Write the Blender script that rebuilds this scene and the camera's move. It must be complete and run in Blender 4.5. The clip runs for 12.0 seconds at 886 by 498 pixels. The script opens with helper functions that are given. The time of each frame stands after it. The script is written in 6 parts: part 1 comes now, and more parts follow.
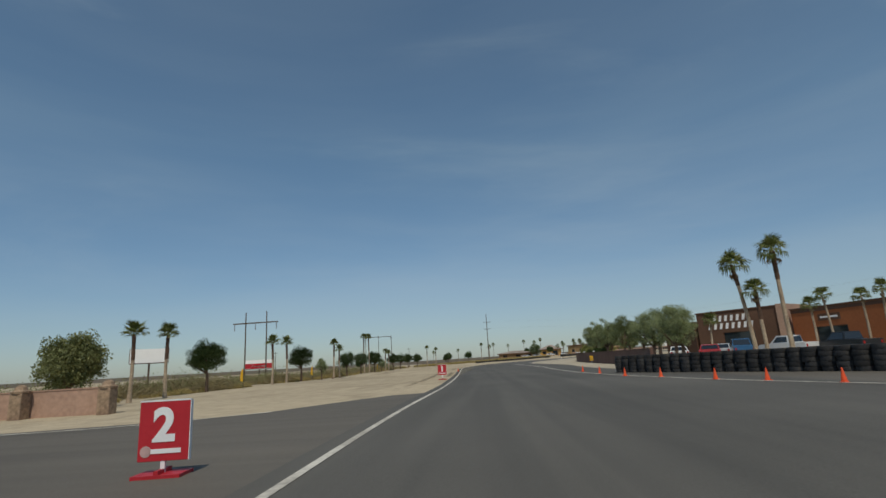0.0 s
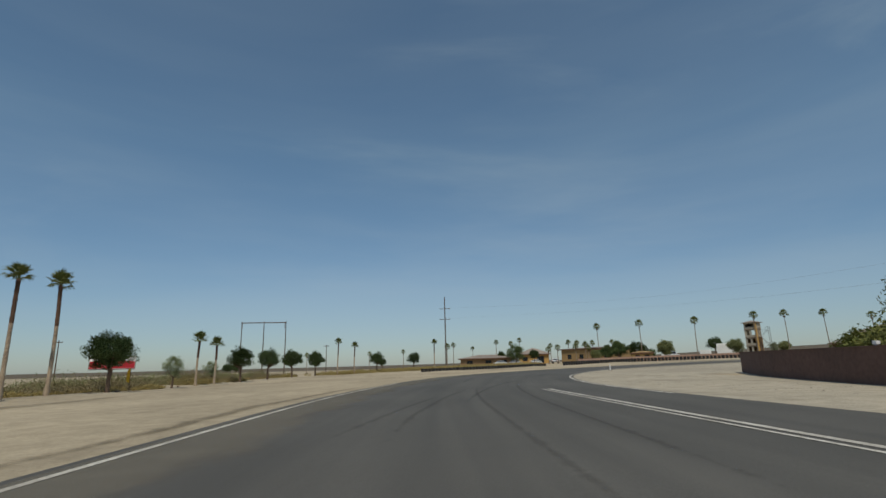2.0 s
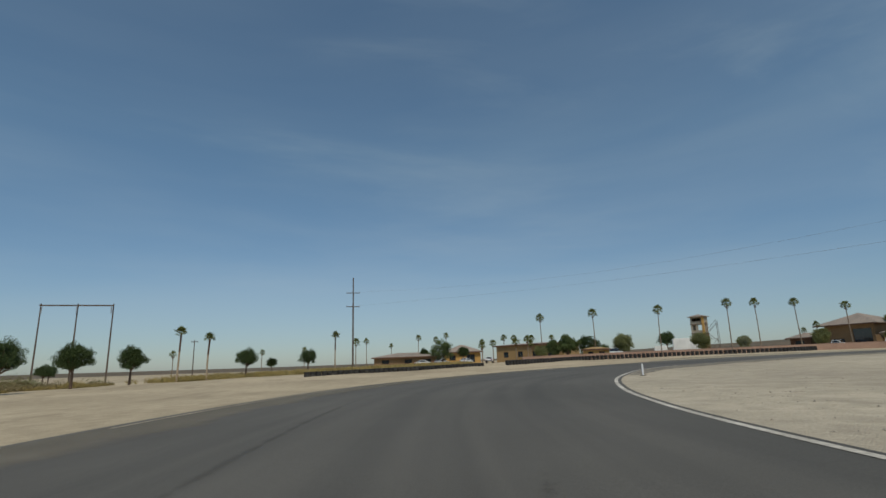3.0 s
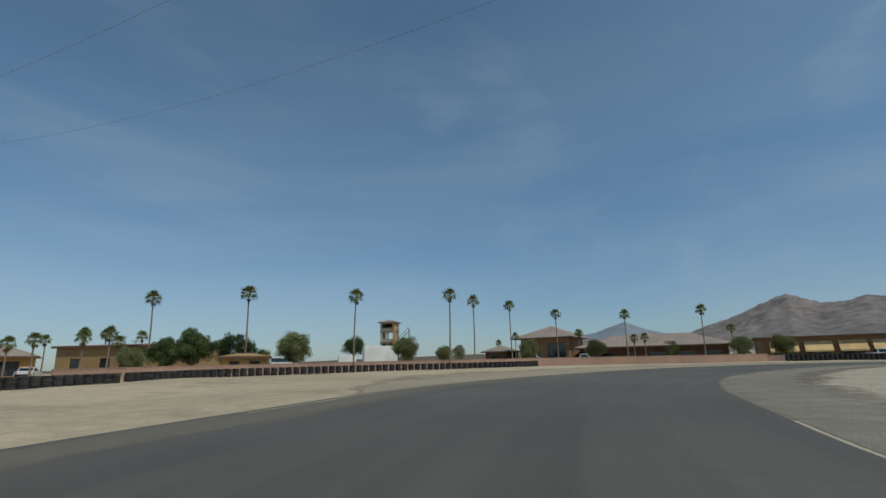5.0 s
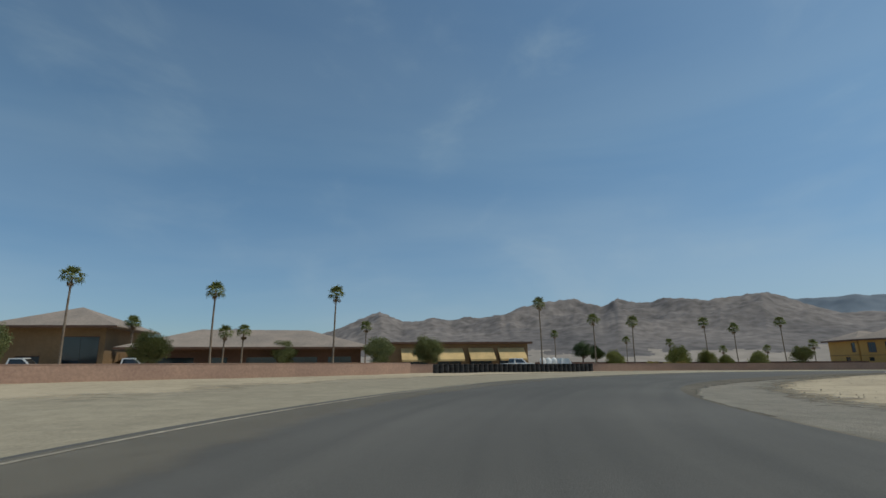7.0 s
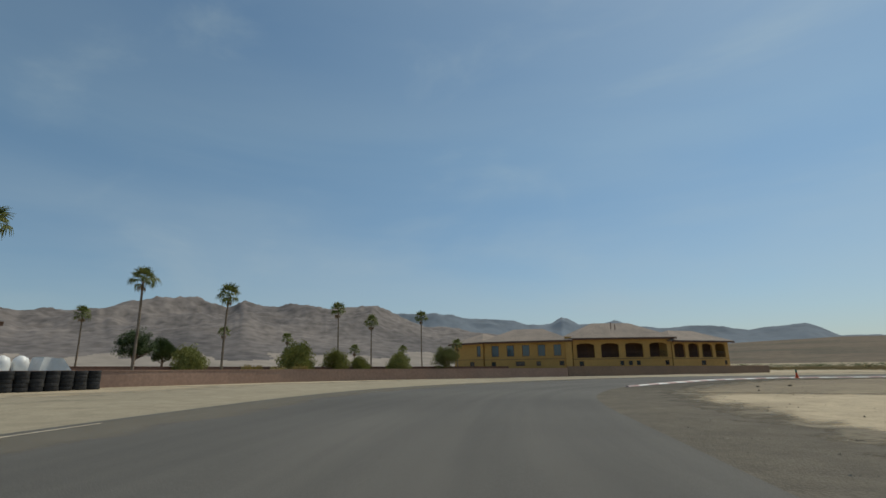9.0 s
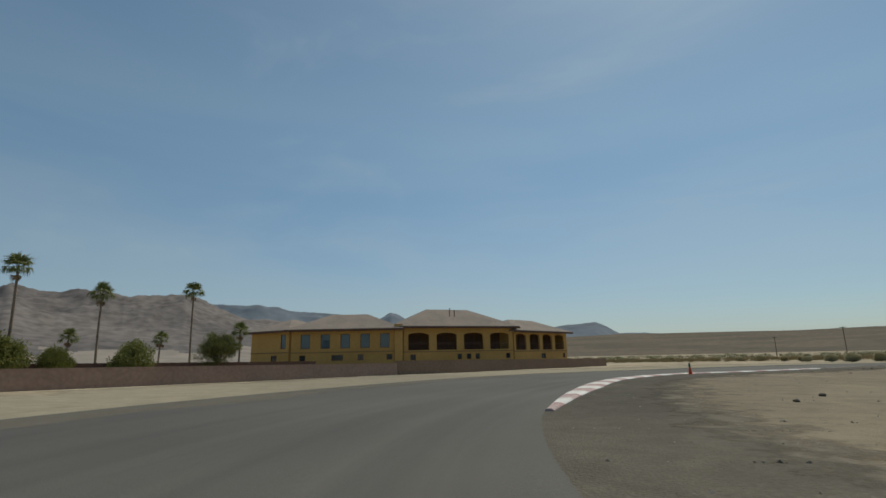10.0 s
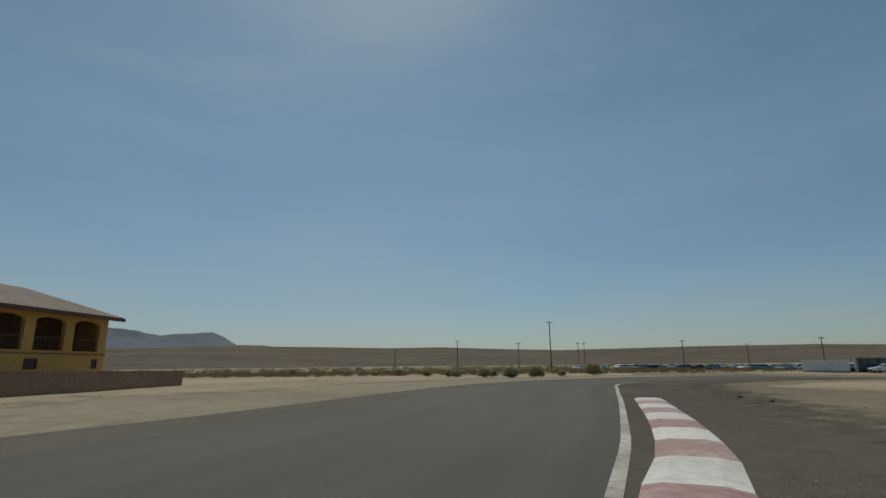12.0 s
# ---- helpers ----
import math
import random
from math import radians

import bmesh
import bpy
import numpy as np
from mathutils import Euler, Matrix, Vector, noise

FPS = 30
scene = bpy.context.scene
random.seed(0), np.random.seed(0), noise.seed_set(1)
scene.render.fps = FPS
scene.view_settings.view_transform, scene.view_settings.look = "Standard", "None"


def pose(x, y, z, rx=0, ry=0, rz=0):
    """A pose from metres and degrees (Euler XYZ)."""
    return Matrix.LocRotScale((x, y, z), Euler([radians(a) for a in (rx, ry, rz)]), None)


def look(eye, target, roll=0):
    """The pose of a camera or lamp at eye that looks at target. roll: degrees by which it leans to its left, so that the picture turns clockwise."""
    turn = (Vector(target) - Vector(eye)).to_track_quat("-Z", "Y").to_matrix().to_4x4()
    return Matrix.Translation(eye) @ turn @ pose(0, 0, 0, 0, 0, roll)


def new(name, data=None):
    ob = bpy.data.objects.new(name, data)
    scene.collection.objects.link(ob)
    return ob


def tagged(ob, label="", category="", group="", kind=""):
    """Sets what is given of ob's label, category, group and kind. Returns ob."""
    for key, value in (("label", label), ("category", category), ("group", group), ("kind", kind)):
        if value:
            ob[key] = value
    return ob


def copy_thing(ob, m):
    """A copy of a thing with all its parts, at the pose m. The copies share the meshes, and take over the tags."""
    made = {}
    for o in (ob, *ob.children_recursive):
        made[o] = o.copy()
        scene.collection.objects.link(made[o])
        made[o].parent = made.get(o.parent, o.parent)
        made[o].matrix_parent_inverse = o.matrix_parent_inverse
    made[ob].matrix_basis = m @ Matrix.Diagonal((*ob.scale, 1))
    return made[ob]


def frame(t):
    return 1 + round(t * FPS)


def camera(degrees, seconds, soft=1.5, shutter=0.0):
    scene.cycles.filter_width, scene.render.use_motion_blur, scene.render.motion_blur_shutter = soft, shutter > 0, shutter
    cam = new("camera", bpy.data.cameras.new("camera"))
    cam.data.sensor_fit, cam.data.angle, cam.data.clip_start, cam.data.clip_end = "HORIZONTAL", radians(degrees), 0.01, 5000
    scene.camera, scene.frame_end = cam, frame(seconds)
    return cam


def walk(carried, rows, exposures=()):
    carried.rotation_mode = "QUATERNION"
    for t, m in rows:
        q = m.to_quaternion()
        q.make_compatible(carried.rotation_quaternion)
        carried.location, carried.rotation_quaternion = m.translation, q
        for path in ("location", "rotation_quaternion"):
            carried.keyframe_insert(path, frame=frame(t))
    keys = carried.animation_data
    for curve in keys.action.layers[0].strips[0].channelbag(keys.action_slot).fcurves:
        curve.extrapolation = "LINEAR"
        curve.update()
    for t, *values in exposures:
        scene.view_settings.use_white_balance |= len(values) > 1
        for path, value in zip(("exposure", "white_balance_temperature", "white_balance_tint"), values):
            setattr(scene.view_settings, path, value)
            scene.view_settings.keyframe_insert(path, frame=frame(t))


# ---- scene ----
# camera in a car on a race track, and its drive
cam = camera(82.3, 12.0, 1.55)
PATH = [
    (0, pose(-1.90, -58.15, 1.30, 102.59, 3.22, 3.27)),
    (0.5, pose(-1.31, -38.55, 1.17, 102.26, 2.76, 2.86)),
    (1, pose(-0.76, -18.75, 1.13, 102.27, 2.19, 2.08)),
    (1.5, pose(-0.00, 0.00, 1.11, 103.18, 1.52, 0.80)),
    (2, pose(0.98, 18.05, 1.22, 103.06, 1.46, -1.29)),
    (2.5, pose(2.66, 34.32, 1.27, 102.51, 2.06, -4.35)),
    (3, pose(5.06, 48.67, 1.31, 102.81, 1.85, -9.81)),
    (3.2, pose(6.41, 54.02, 1.34, 103.05, 1.91, -12.78)),
    (4.8, pose(25.68, 87.58, 1.68, 102.85, 1.20, -41.25)),
    (5, pose(28.97, 90.61, 1.74, 103.14, 1.07, -44.78)),
    (5.5, pose(37.82, 97.21, 1.89, 103.27, 0.91, -54.08)),
    (6, pose(47.29, 102.00, 2.02, 103.51, 0.98, -64.45)),
    (6.5, pose(57.47, 105.09, 2.14, 103.33, 1.19, -74.48)),
    (7, pose(67.73, 106.34, 2.25, 103.24, 0.84, -86.28)),
    (7.2, pose(71.72, 106.26, 2.30, 103.21, 0.60, -90.79)),
    (8.8, pose(101.06, 95.17, 2.50, 103.15, 0.68, -122.83)),
    (9, pose(104.10, 92.75, 2.50, 103.05, 0.87, -126.61)),
    (9.5, pose(111.09, 85.84, 2.48, 102.61, 1.06, -136.08)),
    (10, pose(117.15, 77.66, 2.45, 102.12, 1.22, -145.52)),
    (10.5, pose(121.88, 68.45, 2.39, 102.03, 1.42, -154.91)),
    (11, pose(125.14, 58.87, 2.28, 102.20, 1.27, -165.22)),
    (11.5, pose(126.93, 48.73, 2.16, 102.34, 1.09, -175.97)),
    (12, pose(126.17, 38.77, 2.12, 102.86, 0.54, -186.28)),
]
walk(cam, PATH, [(0, -0.05, 6600, 8), (3, -0.06, 6550, 7.5), (6, -0.04, 6150, 5), (9, -0.02, 6700, 5.5), (10, -0.15, 6800, 5), (11, -0.28, 6900, 5), (12, -0.47, 6800, 5)])

# ---- world, sun ----
SUN_EL, SUN_AZ = radians(57), radians(176)          # height; azimuth from +y towards +x
world = bpy.data.worlds.new("world")
scene.world = world
world.use_nodes = True
wn, wl = world.node_tree.nodes, world.node_tree.links
wn.clear()
sky = wn.new("ShaderNodeTexSky")
sky.sky_type, sky.sun_disc = "NISHITA", False
sky.sun_elevation, sky.sun_rotation = SUN_EL, SUN_AZ
sky.altitude, sky.air_density, sky.dust_density, sky.ozone_density = 300, 1.0, 0.6, 1.8
# a thin veil of high cloud, thickest low in the sky, and a few long soft streaks in it
tc = wn.new("ShaderNodeTexCoord")
sep = wn.new("ShaderNodeSeparateXYZ")
wl.new(tc.outputs["Generated"], sep.inputs[0])


def sky_calc(op, a, b):
    c = wn.new("ShaderNodeMath")
    c.operation = op
    for k, v in enumerate((a, b)):
        if isinstance(v, float):
            c.inputs[k].default_value = v
        else:
            wl.new(v, c.inputs[k])
    return c.outputs[0]


def sky_noise(stretch, turn, scale, detail, rough, lo, hi, twist=0.3):
    """A soft cloud mask: noise drawn out along one way, cut between lo and hi."""
    mp = wn.new("ShaderNodeMapping")
    mp.inputs["Scale"].default_value, mp.inputs["Rotation"].default_value = stretch, [radians(a) for a in turn]
    t = wn.new("ShaderNodeTexNoise")
    t.inputs["Scale"].default_value, t.inputs["Detail"].default_value = scale, detail
    t.inputs["Roughness"].default_value, t.inputs["Distortion"].default_value = rough, twist
    r = wn.new("ShaderNodeMapRange")
    r.interpolation_type = "SMOOTHSTEP"
    r.inputs["From Min"].default_value, r.inputs["From Max"].default_value = lo, hi
    wl.new(tc.outputs["Generated"], mp.inputs["Vector"])
    wl.new(mp.outputs["Vector"], t.inputs["Vector"])
    wl.new(t.outputs["Fac"], r.inputs["Value"])
    return r.outputs["Result"]


low = wn.new("ShaderNodeMapRange")
low.interpolation_type = "SMOOTHSTEP"
low.inputs["From Min"].default_value, low.inputs["From Max"].default_value = 0.05, 0.55
low.inputs["To Min"].default_value, low.inputs["To Max"].default_value = 1.0, 0.22
wl.new(sep.outputs["Z"], low.inputs["Value"])
veil = sky_calc("MULTIPLY", sky_noise((0.7, 0.7, 4.2), (4, 6, 0), 1.25, 5, 0.5, 0.30, 0.68), low.outputs["Result"])
streak = sky_calc("MULTIPLY", sky_noise((0.9, 3.4, 5.5), (16, 24, 35), 1.2, 6, 0.55, 0.50, 0.80), 0.50)
south = wn.new("ShaderNodeMapRange")                 # the veil is brighter towards the sun's side
south.inputs["From Min"].default_value, south.inputs["From Max"].default_value = 0.7, -0.9
south.inputs["To Min"].default_value, south.inputs["To Max"].default_value = 0.85, 1.25
wl.new(sep.outputs["Y"], south.inputs["Value"])
cover = sky_calc("MULTIPLY", sky_calc("MULTIPLY", sky_calc("ADD", veil, streak), 0.27), south.outputs["Result"])
mixc = wn.new("ShaderNodeMixRGB")
mixc.inputs[2].default_value = (6.6, 6.6, 6.7, 1)
bg = wn.new("ShaderNodeBackground")
bg.inputs["Strength"].default_value = 0.095
wo = wn.new("ShaderNodeOutputWorld")
wl.new(cover, mixc.inputs["Fac"])
wl.new(sky.outputs["Color"], mixc.inputs[1])
# dusty air dims the lowest band of the sky
dim = wn.new("ShaderNodeValToRGB")
dim.color_ramp.elements[0].position, dim.color_ramp.elements[0].color = 0.0, (0.61, 0.69, 0.79, 1)
dim.color_ramp.elements[1].position, dim.color_ramp.elements[1].color = 0.40, (0.86, 0.99, 0.955, 1)
dm = wn.new("ShaderNodeMixRGB")
dm.blend_type = "MULTIPLY"
dm.inputs[0].default_value = 1.0
wl.new(sep.outputs["Z"], dim.inputs["Fac"])
wl.new(mixc.outputs["Color"], dm.inputs[1])
wl.new(dim.outputs["Color"], dm.inputs[2])
wl.new(dm.outputs["Color"], bg.inputs["Color"])
wl.new(bg.outputs["Background"], wo.inputs["Surface"])

sun_dir = Vector((math.sin(SUN_AZ) * math.cos(SUN_EL), math.cos(SUN_AZ) * math.cos(SUN_EL), math.sin(SUN_EL)))
lamp = bpy.data.lights.new("sun", "SUN")
lamp.energy, lamp.angle, lamp.color = 2.55, radians(0.6), (1.0, 0.91, 0.77)
sun = new("sun", lamp)
sun.matrix_world = look(sun_dir * 300, (0, 0, 0))


# ---- materials ----
def mat(name, colour, rough=0.85, metal=0.0, vary=0.18, big=0.12, scale=6.0, bump=0.25, second=None, alpha_tint=None, per_object=0.0, spec=0.3):
    """A surface with fine grain, larger stains and relief; second: a second colour mixed in by the large stains."""
    m = bpy.data.materials.new(name)
    m.use_nodes = True
    n, l = m.node_tree.nodes, m.node_tree.links
    b = n["Principled BSDF"]
    b.inputs["Roughness"].default_value, b.inputs["Metallic"].default_value = rough, metal
    b.inputs["Specular IOR Level"].default_value = spec
    co = n.new("ShaderNodeTexCoord")
    fine = n.new("ShaderNodeTexNoise")
    fine.inputs["Scale"].default_value, fine.inputs["Detail"].default_value = scale, 6
    large = n.new("ShaderNodeTexNoise")
    large.inputs["Scale"].default_value, large.inputs["Detail"].default_value = scale * 0.07, 4
    for t in (fine, large):
        l.new(co.outputs["Object"], t.inputs["Vector"])
    mix = n.new("ShaderNodeMixRGB")
    two = second or tuple(c * (1 - big * 2) for c in colour)
    mix.inputs[1].default_value, mix.inputs[2].default_value = (*colour, 1), (*two, 1)
    ramp = n.new("ShaderNodeValToRGB")
    ramp.color_ramp.elements[0].position, ramp.color_ramp.elements[1].position = 0.38, 0.66
    l.new(large.outputs["Fac"], ramp.inputs["Fac"])
    l.new(ramp.outputs["Color"], mix.inputs["Fac"])
    hsv = n.new("ShaderNodeHueSaturation")
    rng = n.new("ShaderNodeMapRange")
    rng.inputs["From Min"].default_value, rng.inputs["From Max"].default_value = 0.3, 0.7
    rng.inputs["To Min"].default_value, rng.inputs["To Max"].default_value = 1 - vary, 1 + vary
    l.new(fine.outputs["Fac"], rng.inputs["Value"])
    l.new(mix.outputs["Color"], hsv.inputs["Color"])
    value = rng.outputs["Result"]
    if per_object:
        info = n.new("ShaderNodeObjectInfo")
        r2 = n.new("ShaderNodeMapRange")
        r2.inputs["To Min"].default_value, r2.inputs["To Max"].default_value = 1 - per_object, 1 + per_object
        l.new(info.outputs["Random"], r2.inputs["Value"])
        pm = n.new("ShaderNodeMath")
        pm.operation = "MULTIPLY"
        l.new(value, pm.inputs[0])
        l.new(r2.outputs["Result"], pm.inputs[1])
        value = pm.outputs["Value"]
    l.new(value, hsv.inputs["Value"])
    l.new(hsv.outputs["Color"], b.inputs["Base Color"])
    if bump:
        bp = n.new("ShaderNodeBump")
        bp.inputs["Strength"].default_value, bp.inputs["Distance"].default_value = bump, 0.05
        l.new(fine.outputs["Fac"], bp.inputs["Height"])
        l.new(bp.outputs["Normal"], b.inputs["Normal"])
    return m


def leaf_mat(name, colour, second):
    """Foliage: each leaf its own shade, a little light coming through."""
    m = bpy.data.materials.new(name)
    m.use_nodes = True
    n, l = m.node_tree.nodes, m.node_tree.links
    b = n["Principled BSDF"]
    b.inputs["Roughness"].default_value = 0.6
    b.inputs["Specular IOR Level"].default_value = 0.25
    geo = n.new("ShaderNodeNewGeometry")
    mix = n.new("ShaderNodeMixRGB")
    mix.inputs[1].default_value, mix.inputs[2].default_value = (*colour, 1), (*second, 1)
    l.new(geo.outputs["Random Per Island"], mix.inputs["Fac"])
    l.new(mix.outputs["Color"], b.inputs["Base Color"])
    tr = n.new("ShaderNodeBsdfTranslucent")
    l.new(mix.outputs["Color"], tr.inputs["Color"])
    ms = n.new("ShaderNodeMixShader")
    ms.inputs["Fac"].default_value = 0.25
    l.new(b.outputs["BSDF"], ms.inputs[1])
    l.new(tr.outputs["BSDF"], ms.inputs[2])
    l.new(ms.outputs["Shader"], n["Material Output"].inputs["Surface"])
    return m


def soften(m, ends, size=3.0, most=0.95):
    """Lets a thin scatter of loose material run out unevenly at its rim (UV 0 to 1); ends: also at both ends and both sides."""
    n, l = m.node_tree.nodes, m.node_tree.links
    uv = n.new("ShaderNodeUVMap")
    uv.uv_map = "unit"
    se = n.new("ShaderNodeSeparateXYZ")
    l.new(uv.outputs["UV"], se.inputs[0])

    def calc(op, a, b):
        c = n.new("ShaderNodeMath")
        c.operation = op
        for k, v in enumerate((a, b)):
            if isinstance(v, float):
                c.inputs[k].default_value = v
            else:
                l.new(v, c.inputs[k])
        return c.outputs[0]
    u, v = se.outputs["X"], se.outputs["Y"]
    if ends:
        rim = calc("MULTIPLY", calc("MINIMUM", u, calc("SUBTRACT", 1.0, u)), 2.0)
        tip = calc("MINIMUM", calc("MULTIPLY", calc("MINIMUM", v, calc("SUBTRACT", 1.0, v)), 4.0), 1.0)
        rim = calc("MULTIPLY", rim, tip)
    else:
        rim = calc("MULTIPLY", calc("SUBTRACT", 1.0, u), 2.2)
    co = n.new("ShaderNodeTexCoord")
    t1 = n.new("ShaderNodeTexNoise")
    t1.inputs["Scale"].default_value, t1.inputs["Detail"].default_value, t1.inputs["Roughness"].default_value = size, 8, 0.7
    l.new(co.outputs["Object"], t1.inputs["Vector"])
    cover = calc("ADD", rim, calc("MULTIPLY", calc("SUBTRACT", t1.outputs["Fac"], 0.5), 2.4))
    rg = n.new("ShaderNodeMapRange")
    rg.inputs["From Min"].default_value, rg.inputs["From Max"].default_value = 0.30, 0.85
    rg.inputs["To Max"].default_value = most
    l.new(cover, rg.inputs["Value"])
    tr, ms = n.new("ShaderNodeBsdfTransparent"), n.new("ShaderNodeMixShader")
    l.new(rg.outputs["Result"], ms.inputs["Fac"])
    l.new(tr.outputs["BSDF"], ms.inputs[1])
    l.new(n["Principled BSDF"].outputs["BSDF"], ms.inputs[2])
    l.new(ms.outputs["Shader"], n["Material Output"].inputs["Surface"])
    return m


def glass_mat(name, colour):
    m = bpy.data.materials.new(name)
    m.use_nodes = True
    b = m.node_tree.nodes["Principled BSDF"]
    b.inputs["Base Color"].default_value = (*colour, 1)
    b.inputs["Roughness"].default_value = 0.06
    b.inputs["Specular IOR Level"].default_value = 0.8
    return m


def ground_mat(name, colour, second, third, pebbles=0.28):
    """Bare desert ground: pale sand, greyer gravel, wheel-worn and darker damp patches, small stones in relief."""
    m = bpy.data.materials.new(name)
    m.use_nodes = True
    n, l = m.node_tree.nodes, m.node_tree.links
    b = n["Principled BSDF"]
    b.inputs["Roughness"].default_value = 0.95
    b.inputs["Specular IOR Level"].default_value = 0.15
    co = n.new("ShaderNodeTexCoord")

    def noise_at(scale, detail, dist=0.0, stretch=(1, 1, 1)):
        mpn = n.new("ShaderNodeMapping")
        mpn.inputs["Scale"].default_value = stretch
        t = n.new("ShaderNodeTexNoise")
        t.inputs["Scale"].default_value, t.inputs["Detail"].default_value, t.inputs["Distortion"].default_value = scale, detail, dist
        l.new(co.outputs["Object"], mpn.inputs["Vector"])
        l.new(mpn.outputs["Vector"], t.inputs["Vector"])
        return t

    def ramp_of(t, a, c):
        r = n.new("ShaderNodeValToRGB")
        r.color_ramp.elements[0].position, r.color_ramp.elements[1].position = a, c
        l.new(t.outputs["Fac"], r.inputs["Fac"])
        return r

    patches, streaks, grain = noise_at(0.05, 5, 0.5), noise_at(0.35, 6, 0.8, (1, 0.35, 1)), noise_at(14, 5)
    mottle = noise_at(1.3, 7, 0.6)
    m1, m2 = n.new("ShaderNodeMixRGB"), n.new("ShaderNodeMixRGB")
    m1.inputs[1].default_value, m1.inputs[2].default_value = (*colour, 1), (*second, 1)
    l.new(ramp_of(patches, 0.4, 0.65).outputs["Color"], m1.inputs["Fac"])
    l.new(m1.outputs["Color"], m2.inputs[1])
    m2.inputs[2].default_value = (*third, 1)
    l.new(ramp_of(streaks, 0.55, 0.8).outputs["Color"], m2.inputs["Fac"])
    hsv = n.new("ShaderNodeHueSaturation")
    rng = n.new("ShaderNodeMapRange")
    rng.inputs["From Min"].default_value, rng.inputs["From Max"].default_value = 0.3, 0.7
    rng.inputs["To Min"].default_value, rng.inputs["To Max"].default_value = 0.86, 1.14
    l.new(grain.outputs["Fac"], rng.inputs["Value"])
    mid = n.new("ShaderNodeMapRange")
    mid.inputs["From Min"].default_value, mid.inputs["From Max"].default_value = 0.34, 0.66
    mid.inputs["To Min"].default_value, mid.inputs["To Max"].default_value = 0.88, 1.10
    l.new(mottle.outputs["Fac"], mid.inputs["Value"])
    both = n.new("ShaderNodeMath")
    both.operation = "MULTIPLY"
    l.new(rng.outputs["Result"], both.inputs[0])
    l.new(mid.outputs["Result"], both.inputs[1])
    l.new(both.outputs["Value"], hsv.inputs["Value"])
    l.new(m2.outputs["Color"], hsv.inputs["Color"])
    l.new(hsv.outputs["Color"], b.inputs["Base Color"])
    vo = n.new("ShaderNodeTexVoronoi")
    vo.inputs["Scale"].default_value = 26
    l.new(co.outputs["Object"], vo.inputs["Vector"])
    bp, bp2 = n.new("ShaderNodeBump"), n.new("ShaderNodeBump")
    bp.inputs["Strength"].default_value, bp.inputs["Distance"].default_value = pebbles, 0.04
    bp2.inputs["Strength"].default_value, bp2.inputs["Distance"].default_value = 0.5, 0.12
    bp.invert = True
    l.new(vo.outputs["Distance"], bp.inputs["Height"])
    l.new(streaks.outputs["Fac"], bp2.inputs["Height"])
    l.new(bp2.outputs["Normal"], bp.inputs["Normal"])
    l.new(bp.outputs["Normal"], b.inputs["Normal"])
    return m


def asphalt_mat(name, colour, worn):
    """Track asphalt: chippings, long worn bands along the racing line, patches (UV: u across, v along in metres)."""
    m = bpy.data.materials.new(name)
    m.use_nodes = True
    n, l = m.node_tree.nodes, m.node_tree.links
    b = n["Principled BSDF"]
    b.inputs["Roughness"].default_value = 0.8
    b.inputs["Specular IOR Level"].default_value = 0.3
    co = n.new("ShaderNodeTexCoord")
    mpn = n.new("ShaderNodeMapping")
    mpn.inputs["Scale"].default_value = (1.1, 0.035, 1)
    l.new(co.outputs["UV"], mpn.inputs["Vector"])
    bands = n.new("ShaderNodeTexNoise")
    bands.inputs["Scale"].default_value, bands.inputs["Detail"].default_value, bands.inputs["Distortion"].default_value = 1.0, 5, 0.4
    l.new(mpn.outputs["Vector"], bands.inputs["Vector"])
    patch, grain = n.new("ShaderNodeTexNoise"), n.new("ShaderNodeTexNoise")
    patch.inputs["Scale"].default_value, patch.inputs["Detail"].default_value = 0.12, 5
    grain.inputs["Scale"].default_value, grain.inputs["Detail"].default_value = 45, 3
    for t in (patch, grain):
        l.new(co.outputs["Object"], t.inputs["Vector"])
    r = n.new("ShaderNodeValToRGB")
    r.color_ramp.elements[0].position, r.color_ramp.elements[1].position = 0.35, 0.68
    l.new(bands.outputs["Fac"], r.inputs["Fac"])
    mix = n.new("ShaderNodeMixRGB")
    mix.inputs[1].default_value, mix.inputs[2].default_value = (*colour, 1), (*worn, 1)
    l.new(r.outputs["Color"], mix.inputs["Fac"])
    add = n.new("ShaderNodeMath")
    add.operation = "ADD"
    l.new(patch.outputs["Fac"], add.inputs[0])
    l.new(grain.outputs["Fac"], add.inputs[1])
    rng = n.new("ShaderNodeMapRange")
    rng.inputs["From Min"].default_value, rng.inputs["From Max"].default_value = 0.6, 1.4
    rng.inputs["To Min"].default_value, rng.inputs["To Max"].default_value = 0.72, 1.28
    l.new(add.outputs["Value"], rng.inputs["Value"])
    hsv = n.new("ShaderNodeHueSaturation")
    l.new(rng.outputs["Result"], hsv.inputs["Value"])
    l.new(mix.outputs["Color"], hsv.inputs["Color"])
    l.new(hsv.outputs["Color"], b.inputs["Base Color"])
    bp = n.new("ShaderNodeBump")
    bp.inputs["Strength"].default_value, bp.inputs["Distance"].default_value = 0.35, 0.02
    l.new(grain.outputs["Fac"], bp.inputs["Height"])
    l.new(bp.outputs["Normal"], b.inputs["Normal"])
    return m


